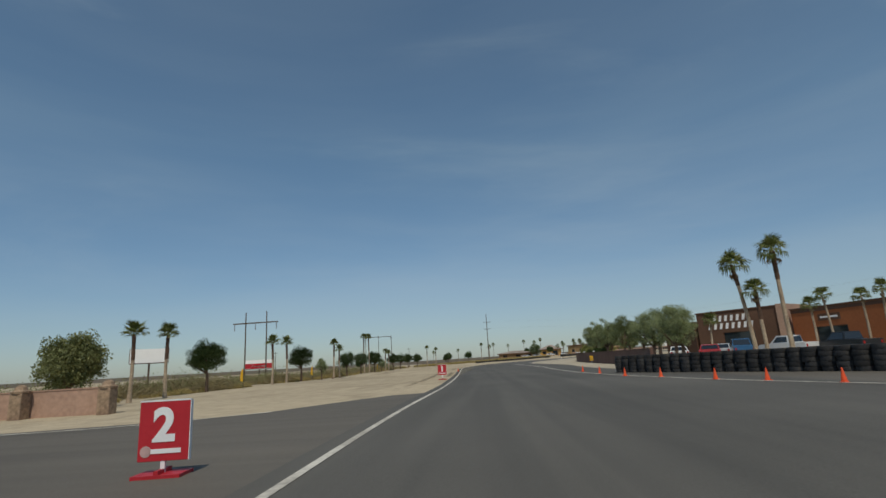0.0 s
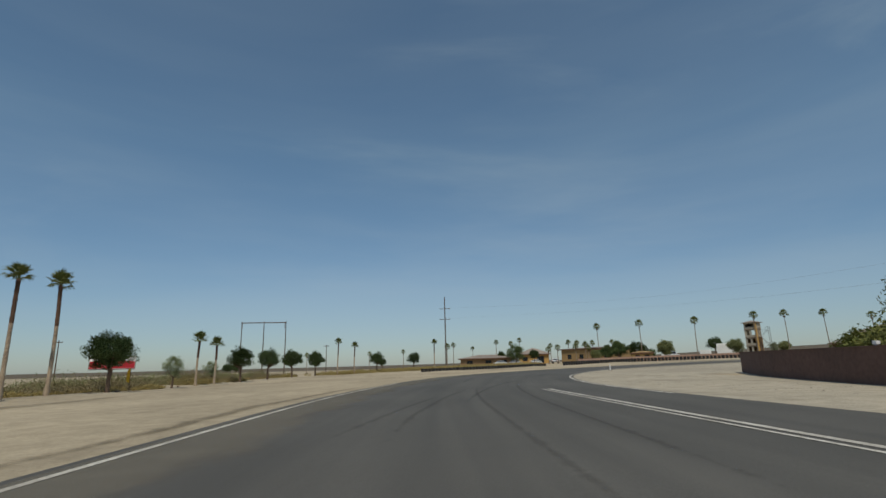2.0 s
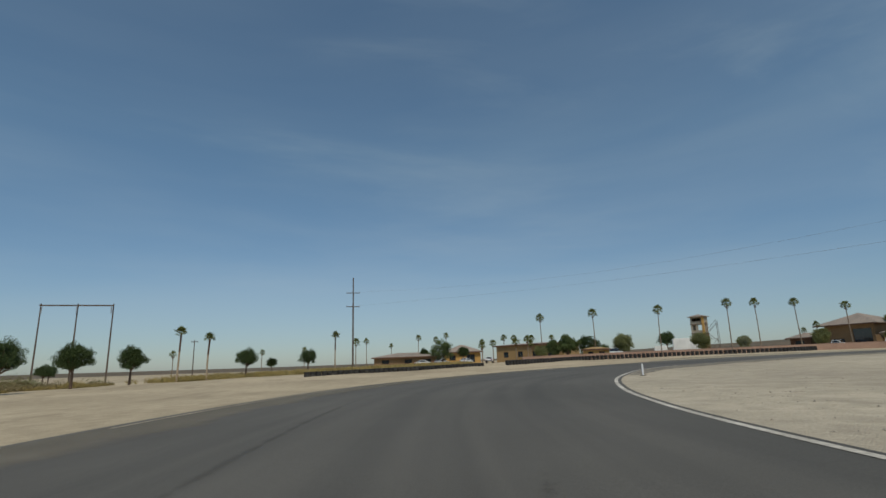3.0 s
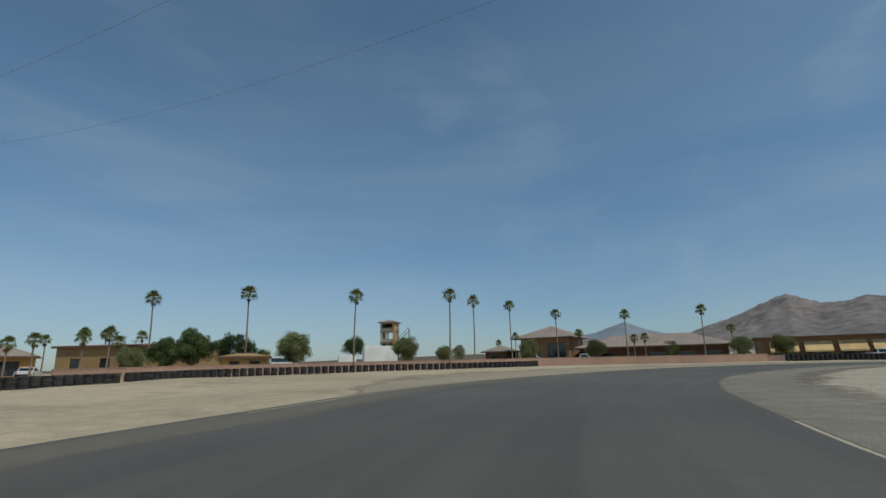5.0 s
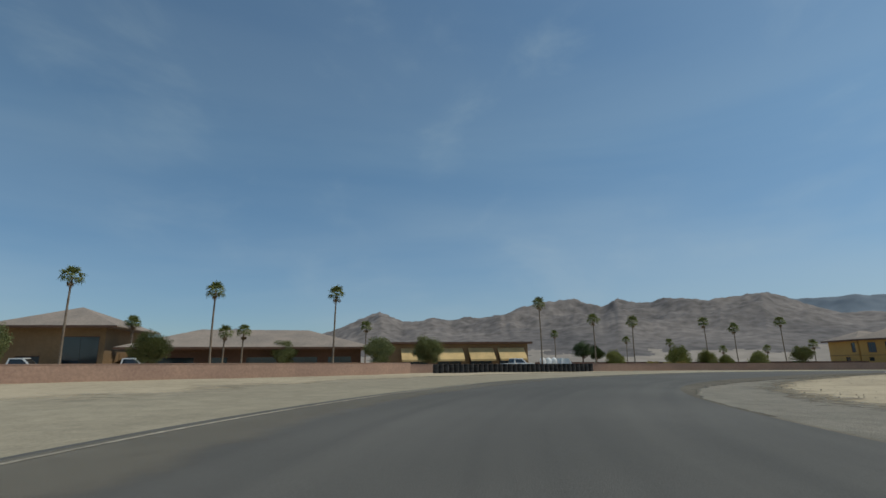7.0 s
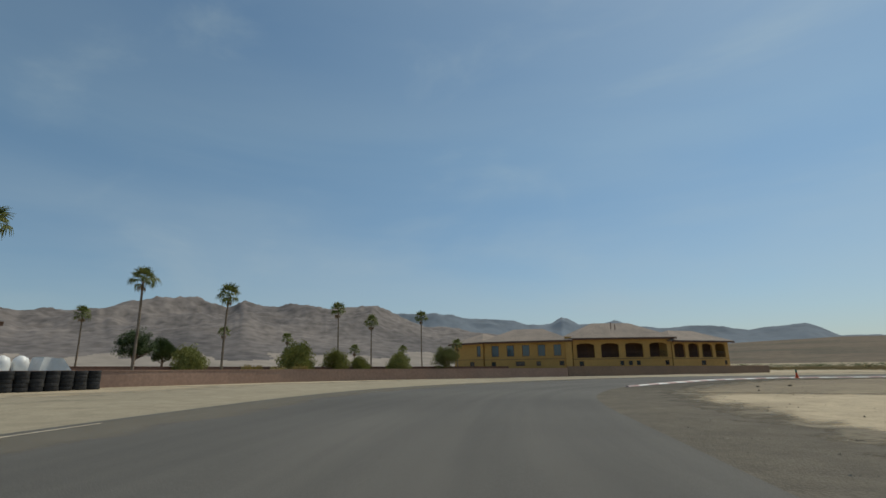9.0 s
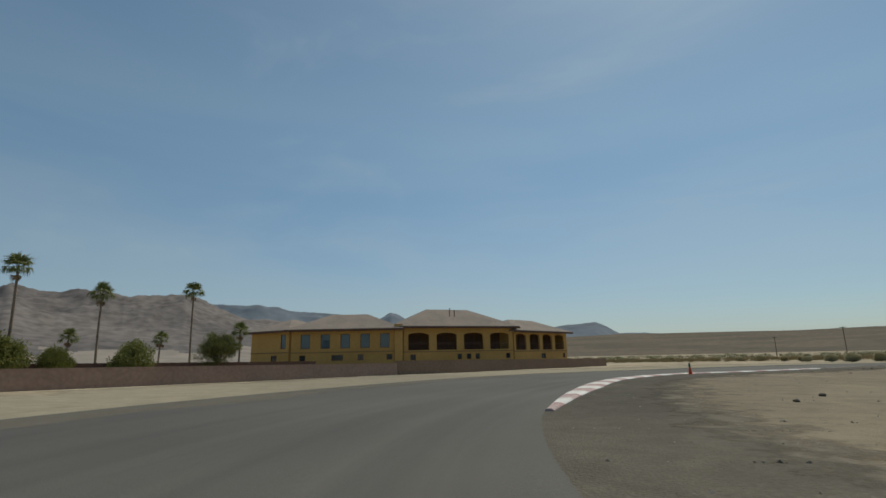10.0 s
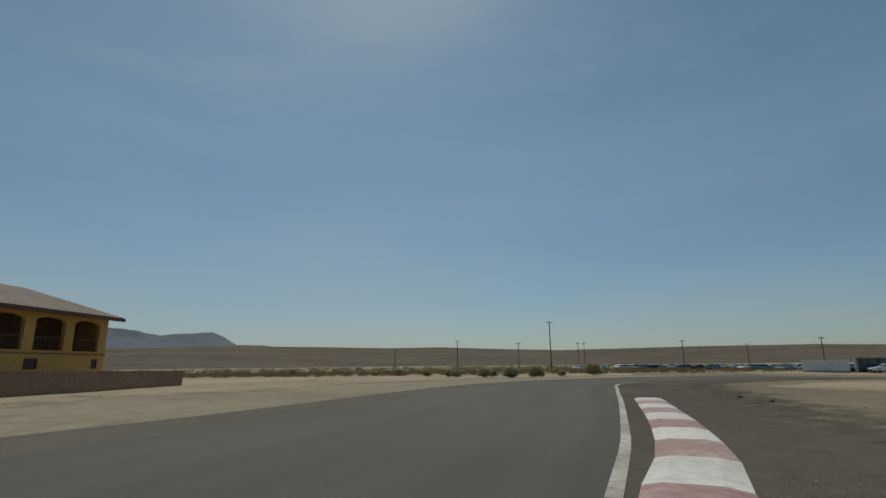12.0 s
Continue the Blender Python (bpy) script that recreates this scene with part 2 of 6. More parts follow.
ASPHALT = asphalt_mat("asphalt", (0.110, 0.103, 0.089), (0.085, 0.080, 0.070))
APRON = asphalt_mat("apron_asphalt", (0.132, 0.118, 0.097), (0.108, 0.097, 0.081))
SAND = ground_mat("desert_sand", (0.45, 0.375, 0.262), (0.345, 0.287, 0.20), (0.26, 0.215, 0.15))
GRAVEL = ground_mat("grey_gravel", (0.150, 0.133, 0.105), (0.112, 0.100, 0.080), (0.19, 0.166, 0.13), 0.6)
PALE = ground_mat("pale_gravel", (0.46, 0.405, 0.31), (0.385, 0.338, 0.26), (0.29, 0.255, 0.195), 0.6)
MID_GRAVEL = soften(ground_mat("pale_grey_gravel", (0.255, 0.232, 0.19), (0.215, 0.195, 0.16), (0.30, 0.27, 0.22), 0.6), False, 0.9)
LINE = mat("worn_white_line", (0.60, 0.57, 0.50), 0.85, vary=0.25, scale=9, second=(0.36, 0.33, 0.28))
OLD_LINE = mat("dusty_faded_line", (0.42, 0.37, 0.29), 0.9, vary=0.3, scale=6, second=(0.27, 0.24, 0.19))
SOIL = soften(ground_mat("dark_loose_soil", (0.24, 0.195, 0.13), (0.20, 0.165, 0.11), (0.16, 0.13, 0.09), 0.9), True, 1.6, 0.42)
DUSTY = soften(ground_mat("dusty_gravel", (0.245, 0.213, 0.16), (0.205, 0.178, 0.135), (0.17, 0.15, 0.115), 0.5), False, 0.8)
INFIELD = soften(ground_mat("brown_grey_gravel", (0.29, 0.245, 0.175), (0.235, 0.195, 0.14), (0.36, 0.30, 0.21), 0.4), False, 0.25, 0.92)
MARGIN = soften(ground_mat("greyish_sand", (0.355, 0.31, 0.225), (0.30, 0.262, 0.192), (0.25, 0.218, 0.16)), False, 0.3)
DUST_FILM = soften(ground_mat("dust_film", (0.30, 0.265, 0.20), (0.25, 0.22, 0.17), (0.22, 0.19, 0.145), 0.2), False, 0.35, 0.34)
TOWER_STUCCO = mat("greyish_cream_stucco", (0.40, 0.355, 0.28), 0.9, vary=0.08, scale=3)
KERB_RED = mat("faded_red_kerb_paint", (0.42, 0.265, 0.25), 0.8, vary=0.2, scale=7, second=(0.50, 0.39, 0.37))
KERB_WHITE = mat("chalky_white_kerb_paint", (0.76, 0.74, 0.70), 0.8, vary=0.12, scale=7, second=(0.64, 0.62, 0.58))
RUBBER = mat("black_tyre_rubber", (0.022, 0.022, 0.024), 0.8, vary=0.3, scale=20, per_object=0.35, second=(0.05, 0.047, 0.043))
MARK = soften(mat("tyre_mark", (0.064, 0.058, 0.050), 0.8, vary=0.25, scale=6, second=(0.080, 0.072, 0.062)), True, 2.5, 0.2)
soften(GRAVEL, False, 0.9)
PINK_BLOCK = mat("pinkish_tan_block", (0.40, 0.26, 0.19), 0.9, vary=0.14, scale=5, second=(0.34, 0.22, 0.165))
BROWN_BLOCK = mat("brown_block", (0.15, 0.085, 0.065), 0.9, vary=0.14, scale=5, second=(0.12, 0.07, 0.055))
# darker copy of the pinkish block, with the court wall's shade in its colour
SHADED_BLOCK = mat("shaded_pink_block", (0.28, 0.185, 0.125), 0.9, vary=0.14, scale=5, second=(0.23, 0.155, 0.108))
STONE = mat("tan_pillar_stone", (0.33, 0.24, 0.16), 0.9, vary=0.35, scale=6, second=(0.2, 0.13, 0.09))
ORANGE_STUCCO = mat("orange_brown_stucco", (0.33, 0.115, 0.045), 0.9, vary=0.08, scale=3, second=(0.29, 0.10, 0.04))
DARK_STUCCO = mat("dark_brown_stucco", (0.125, 0.068, 0.044), 0.9, vary=0.1, scale=3)
TAN_STUCCO = mat("tan_stucco", (0.27, 0.175, 0.095), 0.9, vary=0.08, scale=3)
OCHRE_STUCCO = mat("ochre_brown_stucco", (0.34, 0.225, 0.105), 0.9, vary=0.08, scale=3)
YELLOW_STUCCO = mat("ochre_yellow_stucco", (0.52, 0.315, 0.105), 0.9, vary=0.07, scale=2.5, second=(0.46, 0.275, 0.09))
TRIM = mat("brown_painted_trim", (0.13, 0.07, 0.045), 0.7, vary=0.1)
ROOF = mat("grey_brown_roof_tile", (0.285, 0.235, 0.195), 0.9, vary=0.2, scale=5, per_object=0.05, second=(0.225, 0.19, 0.16))
GLASS = glass_mat("dark_window_glass", (0.02, 0.028, 0.035))
BLUE_GLASS = glass_mat("bluish_window_glass", (0.05, 0.085, 0.12))
# shade behind the balcony arches is put into this dark plaster colour
SHADE_PLASTER = mat("shade_darkened_plaster", (0.16, 0.09, 0.05), 0.9)
AWNING = mat("tan_awning_cloth", (0.66, 0.47, 0.22), 0.85, vary=0.06, scale=8)
WHITE_PAINT = mat("white_painted_metal", (0.78, 0.78, 0.76), 0.4, vary=0.05, spec=0.5)
GREY_METAL = mat("galvanised_steel", (0.40, 0.41, 0.42), 0.5, 0.7, vary=0.12, scale=12)
RUST_STEEL = mat("weathered_steel", (0.13, 0.085, 0.06), 0.7, 0.3, vary=0.2, scale=9)
POLE_WOOD = mat("weathered_pole_wood", (0.12, 0.09, 0.07), 0.9, vary=0.25, scale=8)
CONE = mat("orange_cone_plastic", (0.80, 0.10, 0.03), 0.5, vary=0.1, scale=12)
GREEN_SLEEVE = mat("green_sleeve", (0.03, 0.14, 0.10), 0.6)
DARK_POST = mat("dark_post", (0.03, 0.03, 0.03), 0.7)
SIGN_RED = mat("red_sign_board", (0.46, 0.025, 0.035), 0.5, vary=0.05)
SIGN_WHITE = mat("white_sign_print", (0.80, 0.80, 0.80), 0.5, vary=0.03)
BOARD_WHITE = mat("white_poster_sheet", (0.82, 0.82, 0.81), 0.6, vary=0.02, big=0.02, bump=0.0)
SIGN_YELLOW = mat("yellow_sign_board", (0.75, 0.42, 0.02), 0.5, vary=0.05)
DARK_PRINT = mat("dark_sign_print", (0.05, 0.04, 0.03), 0.6)
TRUNK = mat("palm_trunk_bark", (0.25, 0.195, 0.145), 0.95, vary=0.35, scale=14, bump=0.8, second=(0.165, 0.125, 0.09))
PALE_TRUNK = mat("pale_palm_trunk", (0.40, 0.315, 0.225), 0.95, vary=0.3, scale=12, bump=0.8, second=(0.27, 0.205, 0.145))
SHEATH = mat("palm_leaf_sheath", (0.13, 0.075, 0.05), 0.95, vary=0.35, scale=18, bump=0.8, second=(0.075, 0.045, 0.032))
BARK = mat("tree_bark", (0.15, 0.10, 0.07), 0.95, vary=0.3, scale=14, bump=0.6)
FROND = leaf_mat("palm_frond_green", (0.10, 0.135, 0.035), (0.17, 0.18, 0.06))
DEAD_FROND = leaf_mat("dry_palm_frond", (0.26, 0.18, 0.10), (0.18, 0.12, 0.06))
LEAF_DARK = leaf_mat("dark_green_leaf", (0.034, 0.060, 0.020), (0.078, 0.108, 0.034))
LEAF_MID = leaf_mat("fresh_dark_green_leaf", (0.055, 0.088, 0.028), (0.115, 0.15, 0.05))
LEAF_OLIVE = leaf_mat("olive_green_leaf", (0.13, 0.15, 0.052), (0.24, 0.25, 0.11))
LEAF_GREY = leaf_mat("grey_green_leaf", (0.19, 0.21, 0.12), (0.30, 0.31, 0.20))
LEAF_AIRY = leaf_mat("airy_green_leaf", (0.12, 0.155, 0.058), (0.265, 0.295, 0.145))
LEAF_LIGHT = leaf_mat("bright_green_leaf", (0.13, 0.15, 0.035), (0.24, 0.24, 0.075))
DRY_BRUSH = leaf_mat("dry_brush_twig", (0.25, 0.20, 0.105), (0.175, 0.145, 0.072))
YELLOW_BRUSH = leaf_mat("yellowish_brush", (0.36, 0.28, 0.10), (0.25, 0.20, 0.08))
DESERT_LEAF = leaf_mat("pale_desert_leaf", (0.47, 0.42, 0.25), (0.34, 0.31, 0.17))
CAR_GLASS = glass_mat("car_glass", (0.015, 0.018, 0.022))
CAR_BLACK = mat("black_plastic", (0.02, 0.02, 0.02), 0.6, vary=0.1)
CHROME = mat("bright_rim_metal", (0.55, 0.55, 0.56), 0.3, 0.9, vary=0.05)
LAMP_RED = mat("red_tail_lens", (0.35, 0.02, 0.02), 0.3)
LAMP_CLEAR = mat("clear_headlamp_lens", (0.6, 0.62, 0.65), 0.15, spec=0.6)


def paint(name, colour):
    return mat(name, colour, 0.28, 0.1, vary=0.03, scale=2, bump=0.0, spec=0.6)


# ---- mesh helpers ----
def finish(bm, name, material, smooth=False):
    me = bpy.data.meshes.new(name)
    bmesh.ops.recalc_face_normals(bm, faces=bm.faces)
    bm.to_mesh(me)
    bm.free()
    me.materials.append(material)
    if smooth:
        me.polygons.foreach_set("use_smooth", [True] * len(me.polygons))
    return me


def part(name, bm, material, parent, label="", smooth=False, at=None):
    ob = new(name, bm if isinstance(bm, bpy.types.Mesh) else finish(bm, name, material, smooth))
    ob.parent = parent
    if at is not None:
        ob.matrix_basis = at
    if label:
        ob["label"] = label
    return ob


def thing(name, label, category, m, group="", kind=""):
    ob = new(name)
    ob.empty_display_size = 0.2
    ob.matrix_basis = m
    return tagged(ob, label, category, group, kind)


def solid(name, bm, material, label, category, m=None, group="", kind="", smooth=False):
    ob = new(name, finish(bm, name, material, smooth))
    if m is not None:
        ob.matrix_basis = m
    return tagged(ob, label, category, group, kind)


def box(bm, x0, x1, y0, y1, z0, z1, m=None, bevel=0.0):
    r = bmesh.ops.create_cube(bm, size=1, matrix=Matrix.Translation(((x0 + x1) / 2, (y0 + y1) / 2, (z0 + z1) / 2)) @ Matrix.Diagonal((x1 - x0, y1 - y0, z1 - z0, 1)))
    if bevel:
        edges = list({e for v in r["verts"] for e in v.link_edges})
        bv = bmesh.ops.bevel(bm, geom=edges, offset=bevel, segments=1, affect="EDGES")
        verts = list({v for f in bv["faces"] for v in f.verts})
        if m is not None:
            bmesh.ops.transform(bm, matrix=m, verts=verts)
    elif m is not None:
        bmesh.ops.transform(bm, matrix=m, verts=r["verts"])
    return bm


def boxes(*rows, bevel=0.0):
    bm = bmesh.new()
    for r in rows:
        box(bm, *r, bevel=bevel)
    return bm


def rod(bm, a, b, r0, r1, sides=8):
    """A tapered round bar from a to b."""
    a, b = Vector(a), Vector(b)
    q = (b - a).to_track_quat("Z", "Y")
    rings = []
    for p, r in ((a, r0), (b, r1)):
        rings.append([bm.verts.new(p + q @ Vector((r * math.cos(2 * math.pi * k / sides), r * math.sin(2 * math.pi * k / sides), 0))) for k in range(sides)])
    for k in range(sides):
        bm.faces.new((rings[0][k], rings[0][(k + 1) % sides], rings[1][(k + 1) % sides], rings[1][k]))
    bm.faces.new(rings[0][::-1])
    bm.faces.new(rings[1])
    return bm


def lathe(bm, profile, sides=12, m=None):
    """A body turned round z from (radius, height) pairs."""
    rings = []
    for r, z in profile:
        rings.append([bm.verts.new((r * math.cos(2 * math.pi * k / sides), r * math.sin(2 * math.pi * k / sides), z)) for k in range(sides)])
    for a, b in zip(rings, rings[1:]):
        for k in range(sides):
            bm.faces.new((a[k], a[(k + 1) % sides], b[(k + 1) % sides], b[k]))
    bm.faces.new(rings[0][::-1])
    bm.faces.new(rings[-1])
    if m is not None:
        bmesh.ops.transform(bm, matrix=m, verts=[v for r in rings for v in r])
    return bm


def prism(bm, outline, y0, y1, inset=0.0):
    """A side outline (x, z) drawn across from y0 to y1; inset narrows the upper points towards the middle."""
    zs = [p[1] for p in outline]
    lo, hi = min(zs), max(zs)
    a = [bm.verts.new((x, y0 + inset * (z - lo) / (hi - lo), z)) for x, z in outline]
    b = [bm.verts.new((x, y1 - inset * (z - lo) / (hi - lo), z)) for x, z in outline]
    bm.faces.new(a)
    bm.faces.new(b[::-1])
    k = len(a)
    for i in range(k):
        bm.faces.new((a[i], b[i], b[(i + 1) % k], a[(i + 1) % k]))
    return bm


# ---- the lie of the land ----
def land(x, y):
    """Height of the ground: the site rises gently to the north-east."""
    x, y = np.clip(x, -60, 190) / 100, np.clip(y, -110, 205) / 100
    return 0.688 * x + 0.0434 * y - 0.1417 * x * x + 0.5299 * x * y + 0.2057 * y * y


def on(x, y, turn=0.0, lift=0.0):
    return pose(x, y, float(land(x, y)) + lift, 0, 0, turn)


def smooth_line(points, step):
    """Points every step metres along a smooth line through the given ones."""
    p = np.array(points, float)
    p = np.vstack([2 * p[0] - p[1], p, 2 * p[-1] - p[-2]])
    out = []
    for i in range(1, len(p) - 2):
        n = max(2, int(np.linalg.norm(p[i + 1] - p[i]) / 0.5))
        for t in np.linspace(0, 1, n, endpoint=False):
            out.append(0.5 * (2 * p[i] + (p[i + 1] - p[i - 1]) * t + (2 * p[i - 1] - 5 * p[i] + 4 * p[i + 1] - p[i + 2]) * t * t + (3 * p[i] - p[i - 1] - 3 * p[i + 1] + p[i + 2]) * t ** 3))
    out.append(p[-2])
    out = np.array(out)
    s = np.concatenate([[0], np.cumsum(np.linalg.norm(np.diff(out, axis=0), axis=1))])
    want = np.linspace(0, s[-1], max(2, int(round(s[-1] / step)) + 1))
    return np.stack([np.interp(want, s, out[:, 0]), np.interp(want, s, out[:, 1])], 1)


def normals(line):
    """Unit normals to the left of a line."""
    d = np.gradient(line, axis=0)
    d /= np.linalg.norm(d, axis=1)[:, None]
    return np.stack([-d[:, 1], d[:, 0]], 1)


def sheet(name, rows, material, lift, label, category):
    """A surface over a grid of plan points (rows of equal length), lying on the land, with u across and v along in metres."""
    rows = np.array(rows)
    n, k, _ = rows.shape
    verts = [(float(x), float(y), float(land(x, y)) + lift) for r in rows for x, y in r]
    faces = [(i * k + j, i * k + j + 1, (i + 1) * k + j + 1, (i + 1) * k + j) for i in range(n - 1) for j in range(k - 1)]
    me = bpy.data.meshes.new(name)
    me.from_pydata(verts, [], faces)
    along = np.concatenate([[0], np.cumsum(np.linalg.norm(np.diff(rows[:, k // 2], axis=0), axis=1))])
    uv = me.uv_layers.new(name="plan")
    for poly in me.polygons:
        for li in poly.loop_indices:
            i, j = divmod(me.loops[li].vertex_index, k)
            uv.data[li].uv = (float(np.linalg.norm(rows[i, j] - rows[i, 0])), float(along[i]))
    unit = me.uv_layers.new(name="unit")
    for poly in me.polygons:
        for li in poly.loop_indices:
            i, j = divmod(me.loops[li].vertex_index, k)
            unit.data[li].uv = (j / (k - 1), i / (n - 1))
    me.materials.append(material)
    if me.polygons[0].normal.z < 0:
        me.flip_normals()
    return tagged(new(name, me), label, category, kind="structure")


def band(line, a, b, cuts=1):
    """Rows across a line from offset a to offset b (metres to its left)."""
    nn = normals(line)
    return [[line[i] + nn[i] * (a + (b - a) * j / cuts) for j in range(cuts + 1)] for i in range(len(line))]


# edges of the track: outer (left as driven) and inner
OUTER = smooth_line([(-4.2, -110), (-4.2, -60), (-4.1, -44), (-3.5, -28), (-3.4, -8), (-3.6, 10), (-3.8, 27), (-3.4, 42), (-1.4, 57), (1.4, 69), (5.4, 78.6), (12.6, 88), (20.5, 95), (29.4, 100.6),
                     (36, 104.3), (44, 108.2), (53, 110.7), (63.8, 111.9), (72, 112.2), (80, 111.5), (90, 109), (100, 105), (108, 100.3), (115, 94.4), (120, 89.6), (125, 84.2), (129.4, 77.8), (132.6, 70),
                     (134.4, 62), (135.6, 54), (136, 46), (135.4, 38), (133.4, 30), (130.6, 24), (127.4, 16), (123.6, 7), (118, -3), (109, -13), (96, -21), (78, -26)], 1.5)
INNER = smooth_line([(9.6, -27), (9.0, -8), (10.2, 8), (10.0, 22), (9.5, 34), (9.5, 43), (10.2, 50), (11.6, 57), (13.4, 62.7), (15.4, 67.4), (18, 72.4), (21, 77), (25.3, 82.6), (30.5, 87.4), (36, 91),
                     (42.5, 94), (49, 96.8), (56.6, 99.2), (63, 100.3), (71, 100.6), (78, 100.3), (85.5, 99.2), (92.5, 97), (99, 93.2), (104.4, 88.8), (109.8, 83.5), (114.6, 78.6), (118.4, 73.8), (121.4, 68.2),
                     (123.2, 63), (124.8, 57), (126, 51), (126.3, 46.5), (126, 41.5), (124.9, 36), (122, 30), (117.4, 20), (113.6, 11.5), (108.4, 1), (101, -6), (91, -11), (76, -15)], 1.5)

# ground: one sheet out to the horizon, fine where the camera passes
fine_x, fine_y = np.arange(-85, 205, 3.0), np.arange(-115, 215, 3.0)
far = np.array([6, 14, 26, 45, 75, 120, 190, 300, 480, 760, 1200, 1900, 3000, 4400])
gx = np.concatenate([fine_x[0] - far[::-1], fine_x, fine_x[-1] + far])
gy = np.concatenate([fine_y[0] - far[::-1], fine_y, fine_y[-1] + far])
track_pts = np.vstack([OUTER[::3], INNER[::3], (OUTER[::3] + np.array([4.0, 0]))])
gverts = []
for y in gy:
    for x in gx:
        d = math.sqrt(((track_pts - (x, y)) ** 2).sum(1).min())
        k = min(1.0, max(0.0, (d - 7) / 12))
        wave = 0.30 * noise.noise((x / 17, y / 17, 0.3)) + 0.12 * noise.noise((x / 5, y / 5, 2.1))
        gverts.append((x, y, float(land(x, y)) + k * wave * (1.0 if -60 < x < 60 else 0.6) - 0.02))
nx = len(gx)
gme = bpy.data.meshes.new("ground")
gme.from_pydata(gverts, [], [(j * nx + i, j * nx + i + 1, (j + 1) * nx + i + 1, (j + 1) * nx + i) for j in range(len(gy) - 1) for i in range(nx - 1)])
gme.polygons.foreach_set("use_smooth", [True] * len(gme.polygons))
gme.materials.append(SAND)
tagged(new("ground", gme), "pale beige desert sand and gravel with faint ruts", "ground", kind="structure")

# track surface: rows from the outer to the inner edge
near = []
nn_out = normals(OUTER)
for i, p in enumerate(OUTER):
    if p[1] < -27 and p[0] < 20:
        q = np.array([9.6, p[1]])
    else:
        side = -(INNER - p) @ nn_out[i]
        d2 = ((INNER - p) ** 2).sum(1)
        q = INNER[int(d2.argmin())]
    near.append((p + nn_out[i] * 0.45, q))
sheet("road", [[a + (b - a) * j / 8 for j in range(9)] for a, b in near], ASPHALT, 0.012, "dark grey asphalt race track with worn racing line", "road")
sheet("apron", [[(9.5 + (26 - 9.5) * j / 6, y) for j in range(7)] for y in np.arange(-112, -27.5, 3)], APRON, 0.008, "grey asphalt paddock apron beside the track", "road")
sheet("side_road", [[(x, y0 + (y1 - y0) * j / 4) for j in range(5)] for x, y0, y1 in ((-60, -78, -52), (-34, -76, -44.6), (-22, -76, -43), (-16.4, -76, -42.9), (-13.2, -76, -42.3), (-10.7, -76, -41.7), (-8.8, -76, -40.2), (-7.0, -76, -36.9), (-5.6, -76, -34.8), (-4.0, -76, -34.4))], APRON, 0.006,
      "grey asphalt side road joining the track", "road")
# inside of the bend: dark gravel runoff, a dusty margin, and the pale gravel infield
i0 = int(np.argmin(((INNER - (40, 93)) ** 2).sum(1)))
inn = normals(INNER)


def ragged(i, size, seed):
    return size * (noise.noise((i * 0.23, seed, 0)) + 0.7 * noise.noise((i * 0.71, seed, 4)))


run, early, dust = [], [], []
for i in range(i0, len(INNER)):
    g = (i - i0) / (len(INNER) - i0)
    wide = min(1, (i - i0) / 8) * (4.3 + 5.2 * max(0, g - 0.5) / 0.5) + ragged(i, 0.6, 1.0)
    edge = max(0.4, min(1, (i - i0) / 12) * (wide + 1.2 + ragged(i, 0.9, 5.0)))
    late = min(1.0, max(0.0, (g - 0.22) / 0.14))
    run.append([INNER[i] + inn[i] * (0.2 - (0.2 + max(0.3, wide * late)) * j / 4) for j in range(5)])
    dust.append([INNER[i] + inn[i] * (0.1 - edge * j / 4) for j in range(5)])
for i in range(i0 - 18, i0 + int(len(run) * 0.36)):
    wide = 0.5 + min(1.0, (i - i0 + 18) / 16) * 3.9 + ragged(i, 0.35, 1.0)
    early.append([INNER[i] + inn[i] * (-0.12 - wide * j / 4) for j in range(5)])
n_late = int(len(run) * 0.20)
sheet("runoff", early, MID_GRAVEL, 0.008, "pale grey gravel runoff inside the first bend", "gravel")
sheet("runoff", run[n_late:], GRAVEL, 0.011, "dark grey gravel runoff inside the bend", "gravel")
sheet("runoff_margin", dust, DUSTY, 0.005, "dusty brown gravel margin inside the bend", "gravel")
sheet("verge", [[INNER[i] + inn[i] * (0.1 - (16 + ragged(i, 4, 9.0)) * j / 6) for j in range(7)] for i in range(0, i0 + 26)], PALE, 0.0, "pale gravel infield inside the track", "gravel")
# browner gravel over the infield past the bend, and a greyer margin outside it
sheet("infield", [[(126 - min(1.0, 0.1 + i / 9) * (126 - (58 + ragged(i, 8, 17.0))) * j / 8 - max(0, 30 - y) * 0.55 * (1 - j / 8), y) for j in range(9)] for i, y in enumerate(np.arange(72, -60, -4.0))], INFIELD, 0.002, "brown-grey gravel infield past the bend", "gravel")
io = int(np.argmin(((OUTER - (40, 106)) ** 2).sum(1)))
sheet("outer_margin", [[OUTER[i] + nn_out[i] * (0.2 + min(1, (i - io) / 14) * (15 + ragged(i, 3, 21.0)) * j / 6) for j in range(7)] for i in range(io, len(OUTER) - 6)], MARGIN, 0.003, "greyish sand margin outside the bend", "sand")
# dust blown over the outer edge of the asphalt
sheet("edge_dust", [[OUTER[i] + nn_out[i] * (0.25 - min(1.0, 0.1 + (i - 66) / 24) * (2.6 + ragged(i, 0.9, 31.0)) * j / 5) for j in range(6)] for i in range(66, len(OUTER) - 8)], DUST_FILM, 0.0145, "thin film of dust on the outer edge of the asphalt", "dust")
